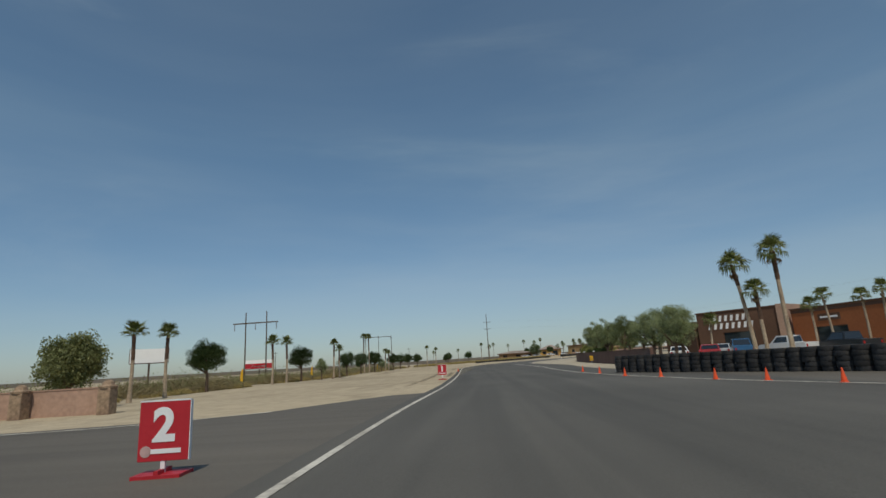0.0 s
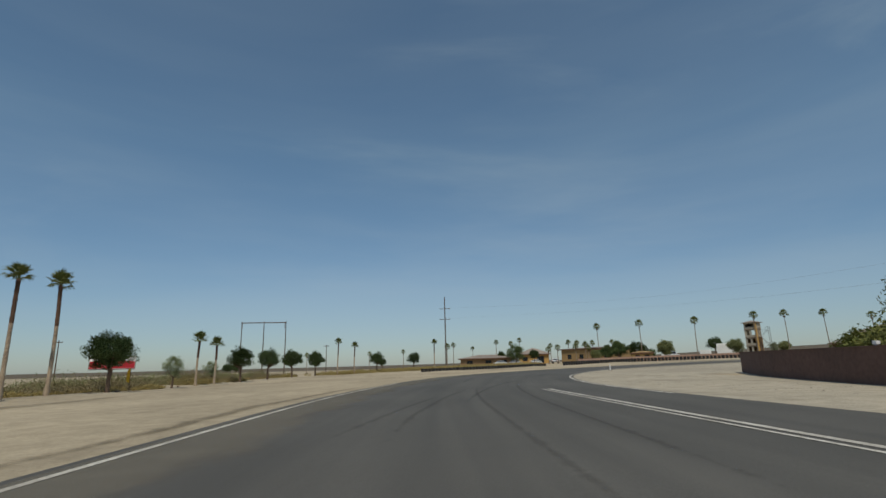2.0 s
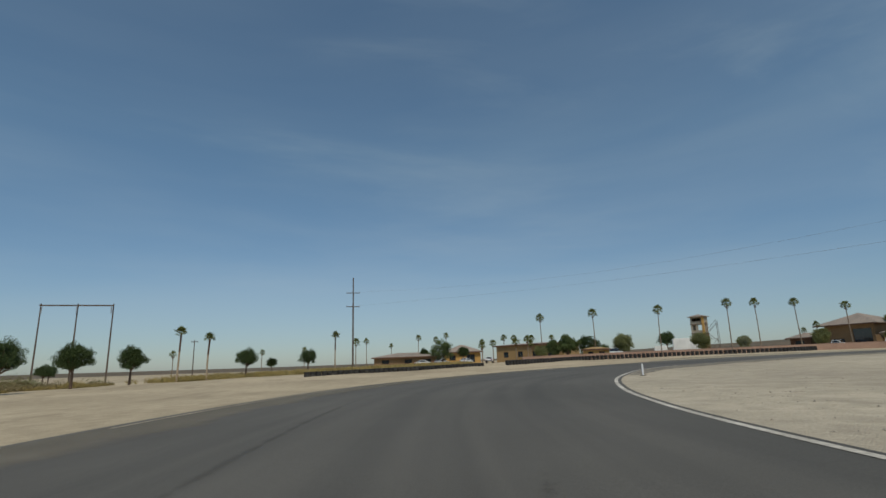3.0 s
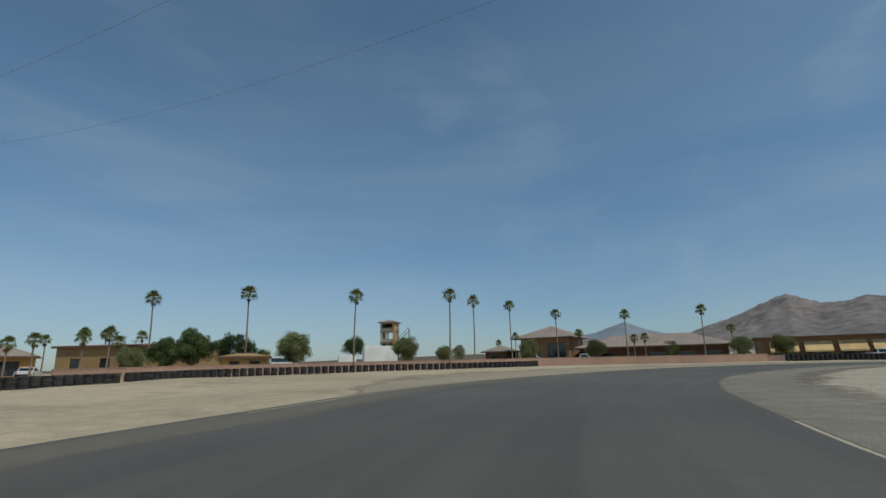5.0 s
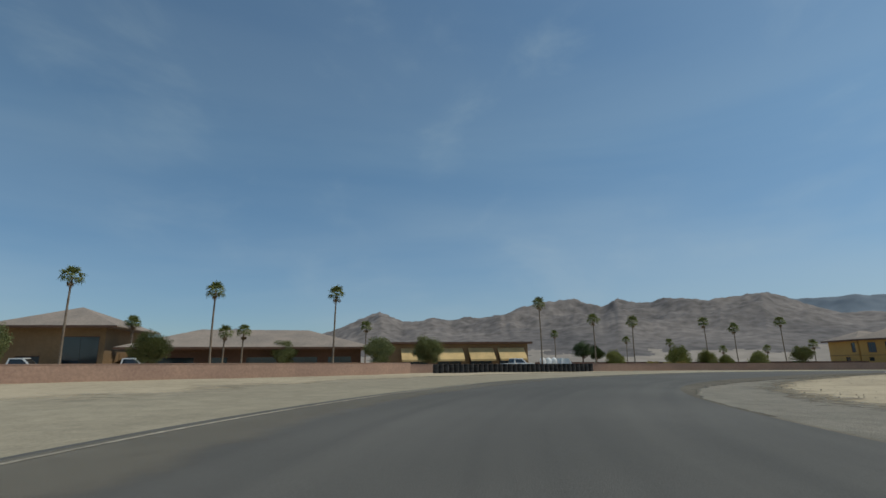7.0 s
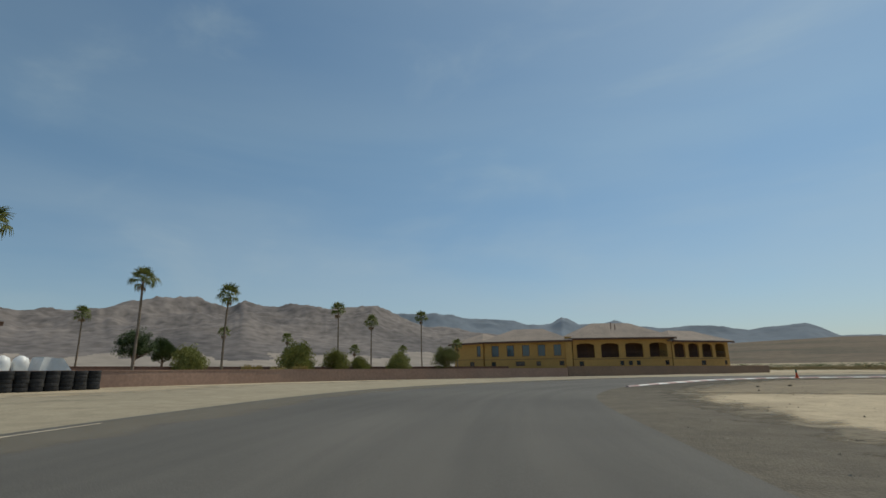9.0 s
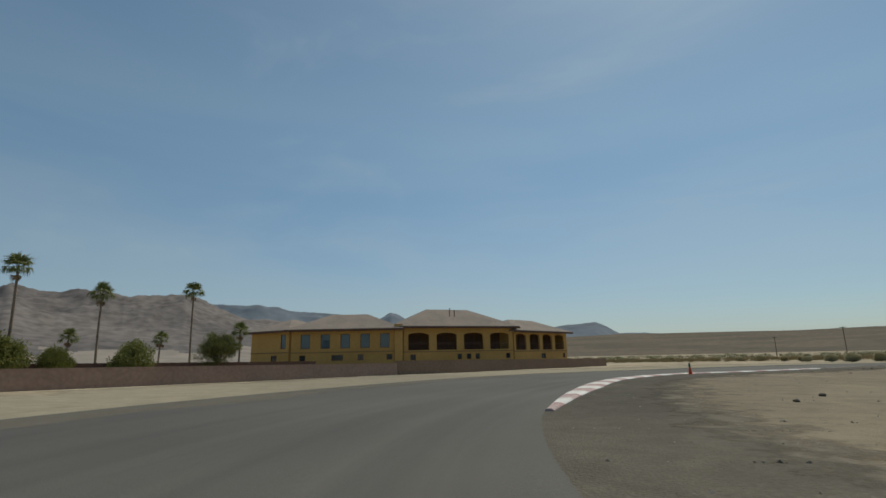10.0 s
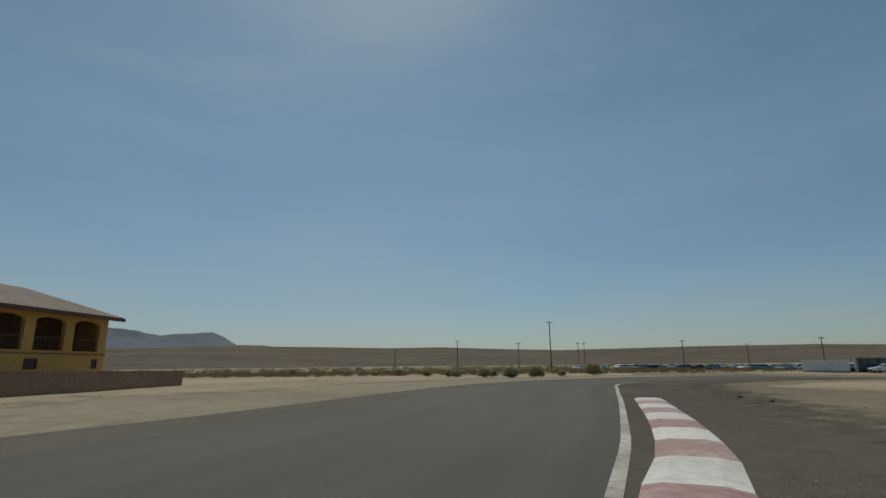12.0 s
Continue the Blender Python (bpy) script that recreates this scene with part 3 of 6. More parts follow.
# loose dark soil thrown up along the outer edge
for s0, s1, off in ((50, 92, 2.6), (64, 84, 1.0), (88, 112, 1.5)):
    seg = OUTER[s0:s1]
    sn = normals(seg)
    rows = []
    for i, (p, q) in enumerate(zip(seg, sn)):
        k = math.sin(math.pi * i / (len(seg) - 1))
        c = off + ragged(s0 + i, 0.35, 12.0)
        rows.append([p + q * (c + (0.22 + 0.3 * k + ragged(i, 0.12, 3.0) * k) * (j / 2 - 0.5) * 2) for j in range(3)])
    sheet("loose_soil", rows, SOIL, 0.006, "dark loose soil along the edge of the asphalt", "soil")


for x0, y0, y1 in ((-20.5, -8, 34), (-18.2, 16, 58), (-21.2, 40, 86)):
    way = smooth_line([(x0 + ragged(k, 0.9, y0), y0 + (y1 - y0) * k / 8) for k in range(9)], 1.5)
    sheet("loose_soil", band(way, -0.7, 0.7, 4), SOIL, 0.03, "dark trampled soil with dry stubble on the sand", "soil")


def stripe(name, line, a, b, material, lift, label, category="road marking"):
    return sheet(name, band(line, a, b, 4), material, lift, label, category)


stripe("edge_line", OUTER[20:112], -0.08, 0.06, LINE, 0.02, "worn white edge line on the asphalt")
for s0, s1 in ((115, 128), (131, 140), (146, 149), (153, 171), (173, 176), (180, 197), (201, 214)):
    stripe("edge_line", OUTER[s0:min(s1, len(OUTER) - 2)], -0.06, 0.06, OLD_LINE, 0.02, "dusty faded edge line on the asphalt")
PIT = smooth_line([(17, -60), (13.5, -55), (10.6, -48), (9.0, -42.9), (7.7, -38.2), (6.9, -33.6), (6.2, -28), (5.7, -20), (5.8, -10), (6.3, 0), (6.8, 11), (6.7, 22), (6.5, 30), (6.25, 41.6)], 1.5)
stripe("pit_line", PIT, -0.08, 0.08, LINE, 0.02, "white line between the track and the pit exit")
stripe("pit_line", PIT[int(len(PIT) * 0.66):] - np.array([0.30, 0.0]), -0.05, 0.05, LINE, 0.02, "white line between the track and the pit exit")
ia = int(np.argmin(((INNER - (10, 36)) ** 2).sum(1)))
ib = int(np.argmin(((INNER - (34, 90)) ** 2).sum(1)))
stripe("edge_line", INNER[ia:ib], 0.15, 0.3, LINE, 0.02, "worn white edge line on the asphalt")
ik = int(np.argmin(((INNER - (123.6, 61.5)) ** 2).sum(1)))
il = int(np.argmin(((INNER - (124.3, 34.5)) ** 2).sum(1)))
stripe("edge_line", INNER[il:il + 29], -0.02, 0.15, LINE, 0.02, "white edge line along the kerb")
for way in ([(-16.3, -43.5), (-14, -43.3), (-11.7, -42.7)], [(-10.9, -42.1), (-9.8, -41.4), (-8.8, -40.6)]):
    stripe("edge_line", smooth_line(way, 1.0), -0.1, 0.1, LINE, 0.02, "worn white edge line of the side road")

# dark tyre marks left by braking and turning
MARKS = []
for k, (off, s0, s1) in enumerate(((6.4, 84, 108), (7.9, 86, 112), (5.2, 108, 122), (5.0, 160, 180), (6.6, 158, 182))):
    seg = OUTER[s0:min(s1, len(OUTER) - 1)]
    drift = np.linspace(0, 1.1 * math.sin(k * 2.3), len(seg))[:, None]
    MARKS.append(stripe("tyre_mark", seg - normals(seg) * (off + drift), -0.14, 0.14, MARK, 0.018, "dark rubber mark on the asphalt"))

for way in ([(0.2, 25.5), (0.4, 30.1), (0.9, 34.1), (1.8, 39.7), (3.4, 46)], [(-1.1, 26), (-0.5, 29.7), (0.3, 34.5), (1.5, 40)], [(1.8, 33), (3.0, 40.5), (5.0, 48.5), (7.8, 56)]):
    MARKS.append(stripe("tyre_mark", smooth_line(way, 1.2), -0.16, 0.16, MARK, 0.018, "dark rubber mark on the asphalt"))

# ---- distance: mountains and desert plain ----
CENTRE = (90.0, 90.0)


def ridge(name, radius, depth, profile, material, rough, label, seed):
    """A range seen far off: (azimuth from +y towards +x, height in degrees) along its crest."""
    az = np.arange(profile[0][0], profile[-1][0] + 0.01, 0.2)
    el = np.interp(az, [p[0] for p in profile], [p[1] for p in profile])
    rows = 44 if rough < 0.1 else 92
    verts, faces = [], []
    for j in range(rows):
        s = j / (rows - 1)
        up = (s / 0.8) ** 1.35 if s < 0.8 else 1 - ((s - 0.8) / 0.2) ** 1.5 * 0.6
        r = radius - depth * 0.8 + depth * s
        for a, e in zip(az, el):
            x, y = CENTRE[0] + r * math.sin(radians(a)), CENTRE[1] + r * math.cos(radians(a))
            crest = math.tan(radians(e)) * radius
            f = 0.0
            for o in range(6):
                k = 2.0 ** o / 420
                f += abs(noise.noise((x * k, y * k, seed + o))) / 1.82 ** o
            warp = a + 0.9 * noise.noise((a * 0.35, s * 3.0, seed + 20))
            gully = sum(abs(noise.noise((warp * q, s * 1.6 * q, seed + 30 + q))) / w for q, w in ((0.45, 1.0), (1.1, 1.5), (2.6, 2.6)))
            f += 0.55 * (gully - 0.45) * 2.2 * s * max(0.0, 0.8 - s)
            edge = min(1.0, (a - az[0]) / 2.5, (az[-1] - a) / 2.5)
            verts.append((x, y, -4 + max(0.0, edge) * (crest * up + 4) * (1 - rough * up * (f - 0.62) * (1.15 - 0.95 * s))))
    n = len(az)
    for j in range(rows - 1):
        for i in range(n - 1):
            faces.append((j * n + i, j * n + i + 1, (j + 1) * n + i + 1, (j + 1) * n + i))
    me = bpy.data.meshes.new(name)
    me.from_pydata(verts, [], faces)
    me.materials.append(material)
    me.shade_smooth()
    if name == "backdrop_mountains":
        me.materials.append(FAN)
        for p in me.polygons:
            if p.center.z < 34 + 24 * noise.noise((p.center.x / 130, p.center.y / 130, 2.0)) + 13 * noise.noise((p.center.x / 40, p.center.y / 40, 6.0)):
                p.material_index = 1
    return tagged(new(name, me), label, "mountain", kind="structure")


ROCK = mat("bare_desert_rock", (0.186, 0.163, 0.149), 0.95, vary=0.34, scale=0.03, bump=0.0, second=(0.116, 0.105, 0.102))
FAN = mat("pale_gravel_fan", (0.315, 0.272, 0.228), 0.95, vary=0.15, scale=0.02, bump=0.0, second=(0.245, 0.215, 0.185))
# aerial haze over the far ranges is put into this bluish rock colour
HAZE_ROCK = mat("haze_tinted_rock", (0.21, 0.245, 0.28), 1.0, vary=0.10, scale=0.01, bump=0.0, second=(0.165, 0.195, 0.225))
PLAIN = mat("distant_desert_scrub", (0.145, 0.110, 0.074), 1.0, vary=0.3, scale=0.06, bump=0.0, second=(0.092, 0.077, 0.050))
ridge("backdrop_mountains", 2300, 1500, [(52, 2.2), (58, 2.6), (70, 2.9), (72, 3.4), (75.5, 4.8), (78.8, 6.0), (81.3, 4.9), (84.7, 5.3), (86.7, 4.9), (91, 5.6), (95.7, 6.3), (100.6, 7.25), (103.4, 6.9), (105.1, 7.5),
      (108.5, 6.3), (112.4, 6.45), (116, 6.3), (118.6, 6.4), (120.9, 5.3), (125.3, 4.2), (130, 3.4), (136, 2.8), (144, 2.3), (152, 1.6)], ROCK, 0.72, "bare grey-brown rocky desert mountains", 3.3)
ridge("backdrop_range", 3800, 900, [(100, 4.5), (119.8, 6.0), (125.5, 5.75), (132, 5.05), (136, 4.3), (138.4, 4.5), (139.6, 5.05), (141.4, 4.15), (143.4, 4.3), (145, 4.8), (147.4, 3.9), (150, 3.55), (154, 3.45), (157.2, 3.0), (159.6, 3.15), (161.8, 3.5), (163.0, 2.9), (164.2, 2.2), (168, 2.0), (174, 1.5)], HAZE_ROCK, 0.3,
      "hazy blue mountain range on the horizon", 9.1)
ridge("backdrop_hill", 3600, 900, [(54, 2.2), (59, 3.0), (61, 3.4), (64, 4.3), (66.6, 3.4), (69, 2.9), (74, 2.0)], HAZE_ROCK, 0.2, "hazy blue hill on the horizon", 5.2)
ridge("backdrop_plain", 2700, 2300, [(126, 0.6), (140, 1.3), (152, 1.75), (164, 2.1), (172, 2.0), (180, 1.85), (185, 1.9), (198, 1.45), (210, 1.6), (221, 1.55), (232, 1.15), (250, 0.7), (275, 0.45), (300, 0.35), (312, 0.3), (330, 0.3), (350, 0.3), (372, 0.4), (395, 1.1), (415, 1.6)],
      PLAIN, 0.05, "brown scrub plain rising to the horizon", 7.7)


# ---- kerb with red and white blocks ----
def kerb():
    t = thing("kerb", "raised apex kerb of faded red and white concrete blocks", "kerb", on(126, 46), kind="structure")
    raw = INNER[ik - 3:ik + 33]
    away = np.clip((36 - raw[:, 1]) / 6, 0, 1)[:, None] * 0.45
    line = smooth_line([tuple(p) for p in (raw - normals(raw) * away)[::3]], 1.75)
    nn = normals(line)
    inv = t.matrix_basis.inverted()
    for i in range(len(line) - 1):
        bm = bmesh.new()
        lo, hi = [], []
        for k, p, n_ in ((i, line[i], nn[i]), (i + 1, line[i + 1], nn[i + 1])):
            grow = min(1.0, 0.22 + k * 0.13)
            for a, z in ((0.0, 0.01), (-0.2, 0.05), (-0.75, 0.055), (-1.0, 0.01)):
                q = p + n_ * a * grow
                hi.append(bm.verts.new(inv @ Vector((q[0], q[1], float(land(*q)) + z + 0.02))))
                lo.append(bm.verts.new(inv @ Vector((q[0], q[1], float(land(*q)) - 0.1))))
        for k in range(3):
            bm.faces.new((hi[k], hi[k + 1], hi[k + 5], hi[k + 4]))
        bm.faces.new((hi[0], hi[4], lo[4], lo[0]))
        bm.faces.new((hi[3], lo[3], lo[7], hi[7]))
        bm.faces.new((hi[0], lo[0], lo[3], hi[3], hi[2], hi[1]))
        bm.faces.new((hi[4], hi[5], hi[6], hi[7], lo[7], lo[4]))
        part("kerb_block", bm, KERB_WHITE if i % 2 else KERB_RED, t)


kerb()


# ---- walls ----
def block_wall(name, points, height, material, label, pilasters=0.0, cap=True, thick=0.2):
    line = smooth_line(points, 2.4) if len(points) > 2 else np.array([np.array(points[0]) + (np.array(points[1]) - np.array(points[0])) * k / 8 for k in range(9)])
    nn = normals(line)
    t = thing(name, label, "wall", pose(0, 0, 0), kind="structure")

    def run(a, b, z0, z1):
        bm = bmesh.new()
        prev = None
        for p, n_ in zip(line, nn):
            q0, q1 = p + n_ * a, p + n_ * b
            h = float(land(*p))
            ring = [bm.verts.new((q0[0], q0[1], h + z0)), bm.verts.new((q1[0], q1[1], h + z0)), bm.verts.new((q1[0], q1[1], h + z1)), bm.verts.new((q0[0], q0[1], h + z1))]
            if prev:
                for k in range(4):
                    bm.faces.new((prev[k], prev[(k + 1) % 4], ring[(k + 1) % 4], ring[k]))
            else:
                bm.faces.new(ring[::-1])
            prev = ring
        bm.faces.new(prev)
        return bm
    part("wall_body", run(-thick / 2, thick / 2, -0.4, height), material, t)
    if cap:
        part("coping", run(-thick / 2 - 0.03, thick / 2 + 0.03, height + 0.003, height + 0.06), material, t)
    if pilasters:
        step = max(1, int(round(pilasters / 2.4)))
        bm0 = None
        for i in range(0, len(line), step):
            p = line[i]
            ang = math.degrees(math.atan2(nn[i][1], nn[i][0]))
            if bm0 is None:
                bm0 = finish(boxes((-0.24, 0.24, -0.24, 0.24, -0.4, height + 0.1), (-0.29, 0.29, -0.29, 0.29, height + 0.1, height + 0.17)), "pilaster", material)
            part("pilaster", bm0, material, t, at=pose(p[0], p[1], float(land(*p)), 0, 0, ang))
    return t


WEST = [(9.0, -26), (11.6, -16), (13.0, -4), (13.6, 6), (14.2, 16), (15.1, 26), (16.8, 36), (19.4, 46), (22.8, 54)]
block_wall("wall_west", WEST, 1.32, BROWN_BLOCK, "low brown block wall between the pit exit and the paddock")
block_wall("wall_entry", [(-46, -39.5), (-34, -37.2), (-25.8, -36.1), (-23.7, -35.8), (-21.5, -35.5), (-18.4, -35.3)], 1.12, PINK_BLOCK, "low pinkish block wall beside the side road")
PINK = [(36, 141), (46, 147), (60, 147.5), (72, 144), (84, 139.6), (97, 139.5), (109, 131.5), (120.5, 121.5), (131, 114.5), (139, 101), (143, 89), (146, 81), (147.2, 74), (147.2, 66), (146.9, 56), (146.8, 47), (146.5, 42.2)]
block_wall("wall_north", PINK[:9], 1.15, PINK_BLOCK, "long low pinkish-tan block wall outside the bend", pilasters=0)
block_wall("wall_east", PINK[8:], 0.95, PINK_BLOCK, "low pinkish-tan block wall below the terrace", pilasters=0)
block_wall("wall_court", [(146.6, 42), (145.3, 36), (145.0, 18), (143.6, -8.2)], 1.15, SHADED_BLOCK, "pinkish block wall in front of the yellow building, coloured brownish for shade", pilasters=0, thick=0.3)
block_wall("wall_terrace", [(151, 97), (157, 86), (161, 76), (163, 64), (160, 50), (156, 43)], 1.2, BROWN_BLOCK, "dark brown block wall behind the palms")


def pillar(x, y):
    t = thing("pillar", "squat tan stone entrance pillar with a rounded top", "pillar", on(x, y), group="entrance pillars")
    part("shaft", boxes((-0.28, 0.28, -0.28, 0.28, -0.1, 1.1), bevel=0.03), STONE, t)
    part("cap", lathe(bmesh.new(), [(0.36, 1.1), (0.38, 1.18), (0.25, 1.26), (0.22, 1.36), (0.1, 1.46)], 10), STONE, t)


pillar(-21.9, -36.0)
pillar(-18.2, -35.6)

# ---- tyre barriers ----
TYRE = finish(lathe(bmesh.new(), [(0.2, 0.0), (0.343, 0.0), (0.35, 0.012), (0.35, 0.194), (0.343, 0.205), (0.2, 0.205), (0.18, 0.1)], 12), "tyre", RUBBER, True)


def tyre_barrier(points, spacing, high, label):
    line = smooth_line(points, spacing)
    t = thing("tyre_barrier", label, "tyre barrier", pose(0, 0, 0), group="tyre barriers")
    for i, p in enumerate(line):
        for k in range(high):
            j = random.uniform(-0.025, 0.025)
            part("tyre", TYRE, RUBBER, t, at=pose(p[0] + j, p[1] - j, float(land(*p)) - 0.02 + 0.205 * k, random.uniform(-2, 2), random.uniform(-2, 2), random.uniform(0, 90)))


tyre_barrier([(7.4, -24.8), (9.0, -28.4), (10.6, -31.8), (12.1, -35.4), (13.6, -39.0), (15.8, -43.2), (18.8, -48), (22, -53)], 0.66, 5, "wall of stacked black tyres beside the paddock apron")
tyre_barrier([(-0.6, 115.5), (8, 119.5), (17, 124.5), (25.6, 130.5)], 0.74, 3, "low row of stacked black tyres on the sand")
tyre_barrier([(30.2, 131.5), (34.5, 133.6), (39.2, 136)], 0.74, 4, "short row of stacked black tyres on the sand")
tyre_barrier([(40.6, 138), (46, 142.6), (52, 144.8), (62, 144), (70.9, 141.4), (78, 138.4), (88, 136.2), (95.9, 137.6)], 0.86, 4, "long curved row of stacked black tyres before a pink wall")
tyre_barrier([(129.4, 111.2), (132.6, 105.4), (136, 98.4), (139.4, 91)], 0.68, 5, "row of stacked black tyres at the outer bend")


# ---- palms ----
def frond_mesh(name, material, droop, length, seed, fan=78):
    """A fan palm leaf: a stalk and a fan of narrow drooping fingers."""
    rnd = random.Random(seed)
    bm = bmesh.new()
    rod(bm, (0, 0, 0), (0.42 * length, 0, 0.05), 0.02, 0.013, 4)
    n = 11
    for k in range(n):
        a = radians(-fan + 2 * fan * k / (n - 1) + rnd.uniform(-4, 4))
        reach = length * (0.72 - 0.16 * abs(math.sin(a))) * rnd.uniform(0.88, 1.06)
        side = Vector((-math.sin(a), math.cos(a), 0)) * 0.036 * length
        out = Vector((math.cos(a), math.sin(a), 0))
        base = Vector((0.40 * length, 0, 0.05))
        pts = [base, base + out * reach * 0.5 + Vector((0, 0, 0.05 - 0.05 * droop)), base + out * reach * (0.9 - 0.2 * droop) + Vector((0, 0, -0.30 * droop * length - rnd.uniform(0, 0.1)))]
        v = [bm.verts.new(pts[0] + side * 0.3), bm.verts.new(pts[0] - side * 0.3), bm.verts.new(pts[1] - side), bm.verts.new(pts[1] + side), bm.verts.new(pts[2])]
        bm.faces.new((v[0], v[1], v[2], v[3]))
        bm.faces.new((v[3], v[2], v[4]))
    return finish(bm, name, material)


FRONDS = [frond_mesh("frond", FROND, d, 1.35, s) for d, s in ((0.3, 1), (0.7, 2), (1.1, 3))]
UPRIGHT = [frond_mesh("frond", FROND, d, 1.5, s, 46) for d, s in ((0.1, 7), (0.35, 8))]
DEADS = [frond_mesh("dry_frond", DEAD_FROND, 0.9, 1.15, s) for s in (4, 5)]


def palm(x, y, top, size=1.0, lean=0.0, label="tall fan palm with a slender bare trunk", group="fan palms", thick=0.115, dead=4, sink=0.0, perk=0, turn=None, sheath=0.0, bark=None):
    """top: height above sea datum of the crown's middle."""
    rnd = random.Random(int(x * 13 + y * 7))
    z0 = float(land(x, y)) - sink
    h = max(1.2, top - z0)
    t = thing("palm_tree", label, "palm tree", pose(x, y, z0, 0, 0, rnd.uniform(0, 360) if turn is None else turn), group)
    bm = bmesh.new()
    prev = None
    n = 14
    for i in range(n + 1):
        s = i / n
        r = thick * (1.35 - 0.35 * min(1, s * 5)) * (1 - 0.3 * s) * (1.06 if i % 2 else 0.97)
        c = Vector((lean * s * s, 0.12 * math.sin(s * 3) * (h / 10), -0.15 + (h + 0.15) * s))
        ring = [bm.verts.new(c + Vector((r * math.cos(k * math.pi / 4), r * math.sin(k * math.pi / 4), 0))) for k in range(8)]
        if prev:
            for k in range(8):
                bm.faces.new((prev[k], prev[(k + 1) % 8], ring[(k + 1) % 8], ring[k]))
        prev = ring
    bm.faces.new(prev)
    part("trunk", bm, bark or TRUNK, t, smooth=True)
    tip = Vector((lean, 0.12 * math.sin(3) * (h / 10), h))
    if sheath:
        # old leaf bases still wrap the upper part of the trunk
        bm = bmesh.new()
        low = sheath * h
        lathe(bm, [(thick * (0.86 + 0.10 * (k % 2)), -low * (1 - k / 9)) for k in range(9)] + [(thick * 1.05, -0.04), (thick * 0.5, 0.16)], 9)
        for v in bm.verts:
            f = 1 + v.co.z / h
            v.co.x += lean * (f * f - 1)
            v.co.y += 0.12 * (h / 10) * (math.sin(3 * f) - math.sin(3))
        part("leaf_sheath", bm, SHEATH, t, "dark brown sheath of old leaf bases", at=Matrix.Translation(tip))
    count = 21
    for k in range(count):
        s = k / count
        pitch = 84 - (105 - perk) * s + rnd.uniform(-9, 9)
        m = Matrix.Translation(tip + Vector((0, 0, 0.12 * (1 - s)))) @ Euler((rnd.uniform(-0.3, 0.3), -radians(pitch), k * 2.399 + rnd.uniform(-0.2, 0.2)), "XYZ").to_matrix().to_4x4() @ Matrix.Scale(size * rnd.uniform(0.85, 1.1), 4)
        part("frond", (UPRIGHT[k % 2] if s < 0.6 else FRONDS[k % 2]) if perk else FRONDS[min(2, int(s * 3))], FROND, t, at=m)
    for k in range(dead):
        m = Matrix.Translation(tip + Vector((0, 0, -0.15))) @ Euler((rnd.uniform(-0.4, 0.4), radians(rnd.uniform(48, 80)), k * 2.1 + rnd.uniform(-0.4, 0.4)), "XYZ").to_matrix().to_4x4() @ Matrix.Scale(size * rnd.uniform(0.7, 0.95), 4)
        part("dry_frond", DEADS[k % 2], DEAD_FROND, t, at=m)
    return t


TALL = "tall fan palm with a slender bare trunk"
for x, y, z in ((103, 147.5, 11.9), (79, 139.7, 11.0), (91.3, 146.2, 11.8), (112.4, 144, 10.7), (120, 134, 10.2), (126.6, 122.9, 10.5), (143.7, 96.9, 10.9), (147.5, 88.4, 8.7), (152.4, 81.1, 8.6),
                (163.3, 65, 9.1), (170.2, 47.6, 9.5), (169.7, 56.7, 8.4), (48.9, 164.7, 10.8), (55.8, 151.4, 10.5), (67.4, 145.4, 10.5)):
    palm(x, y, z + 0.35, 1.0, random.uniform(-0.3, 0.3), TALL, "palms outside the bend", dead=2)
for x, y, z in ((139.2, 121.9, 7.7), (124.3, 167.9, 6.6), (120.1, 159.6, 7.7), (128.2, 148.4, 7.8), (129.6, 149.6, 8.1), (167.8, 91.3, 7.9), (121.0, 133.2, 5.9), (123.0, 132.0, 6.1), (177, 75.2, 7.0), (174.6, 67.3, 6.2), (172, 58.2, 4.6), (173, 49.5, 4.6), (160.2, 48.6, 4.9)):
    palm(x, y, z + 0.3, 0.8, random.uniform(-0.2, 0.2), "short fan palm with a thin trunk", "short palms by the buildings", 0.1)
for x, y, z in ((-24.4, -25.0, 4.1), (-24.3, -21.2, 4.2), (-24.4, -0.8, 4.3), (-24.3, 3.4, 4.35), (-24.4, 25, 5.0), (-24.3, 28.3, 4.1), (-24.6, 49.8, 7.1), (-24.2, 53, 7.2), (-24.4, 75, 4.5), (-24.3, 79.5, 4.2), (-17.7, 122.2, 6.2), (-14.8, 125.2, 5.6), (1.8, 146.2, 6.8)):
    palm(x, y, z, 0.8, random.uniform(-0.15, 0.15), "young fan palm with a pale lower trunk in the roadside row", "palms of the roadside row", 0.135, 0, 0.0, 28, sheath=0.36, bark=PALE_TRUNK)
for x, y, z in ((8.8, 198.6, 8.3), (18.6, 236, 8.2), (23.8, 197.5, 8.9), (28.8, 196.8, 8.2), (31.7, 196.3, 9.3), (5.7, 168.7, 6.8), (41.9, 194.1, 7.0), (45.1, 182.8, 7.6), (47.7, 182, 7.4), (52.2, 180.5, 7.2), (-9, 205, 6.6), (-22, 212, 6.4), (-40, 190, 5.8), (64, 196, 8.0), (41.0, 160.0, 5.6), (43.2, 158.4, 6.0), (44.6, 160.5, 5.2), (37.4, 166, 5.6), (35.2, 168, 5.2)):
    palm(x, y, z, 0.85, 0.0, "distant fan palm among the houses", "distant palms", 0.12)
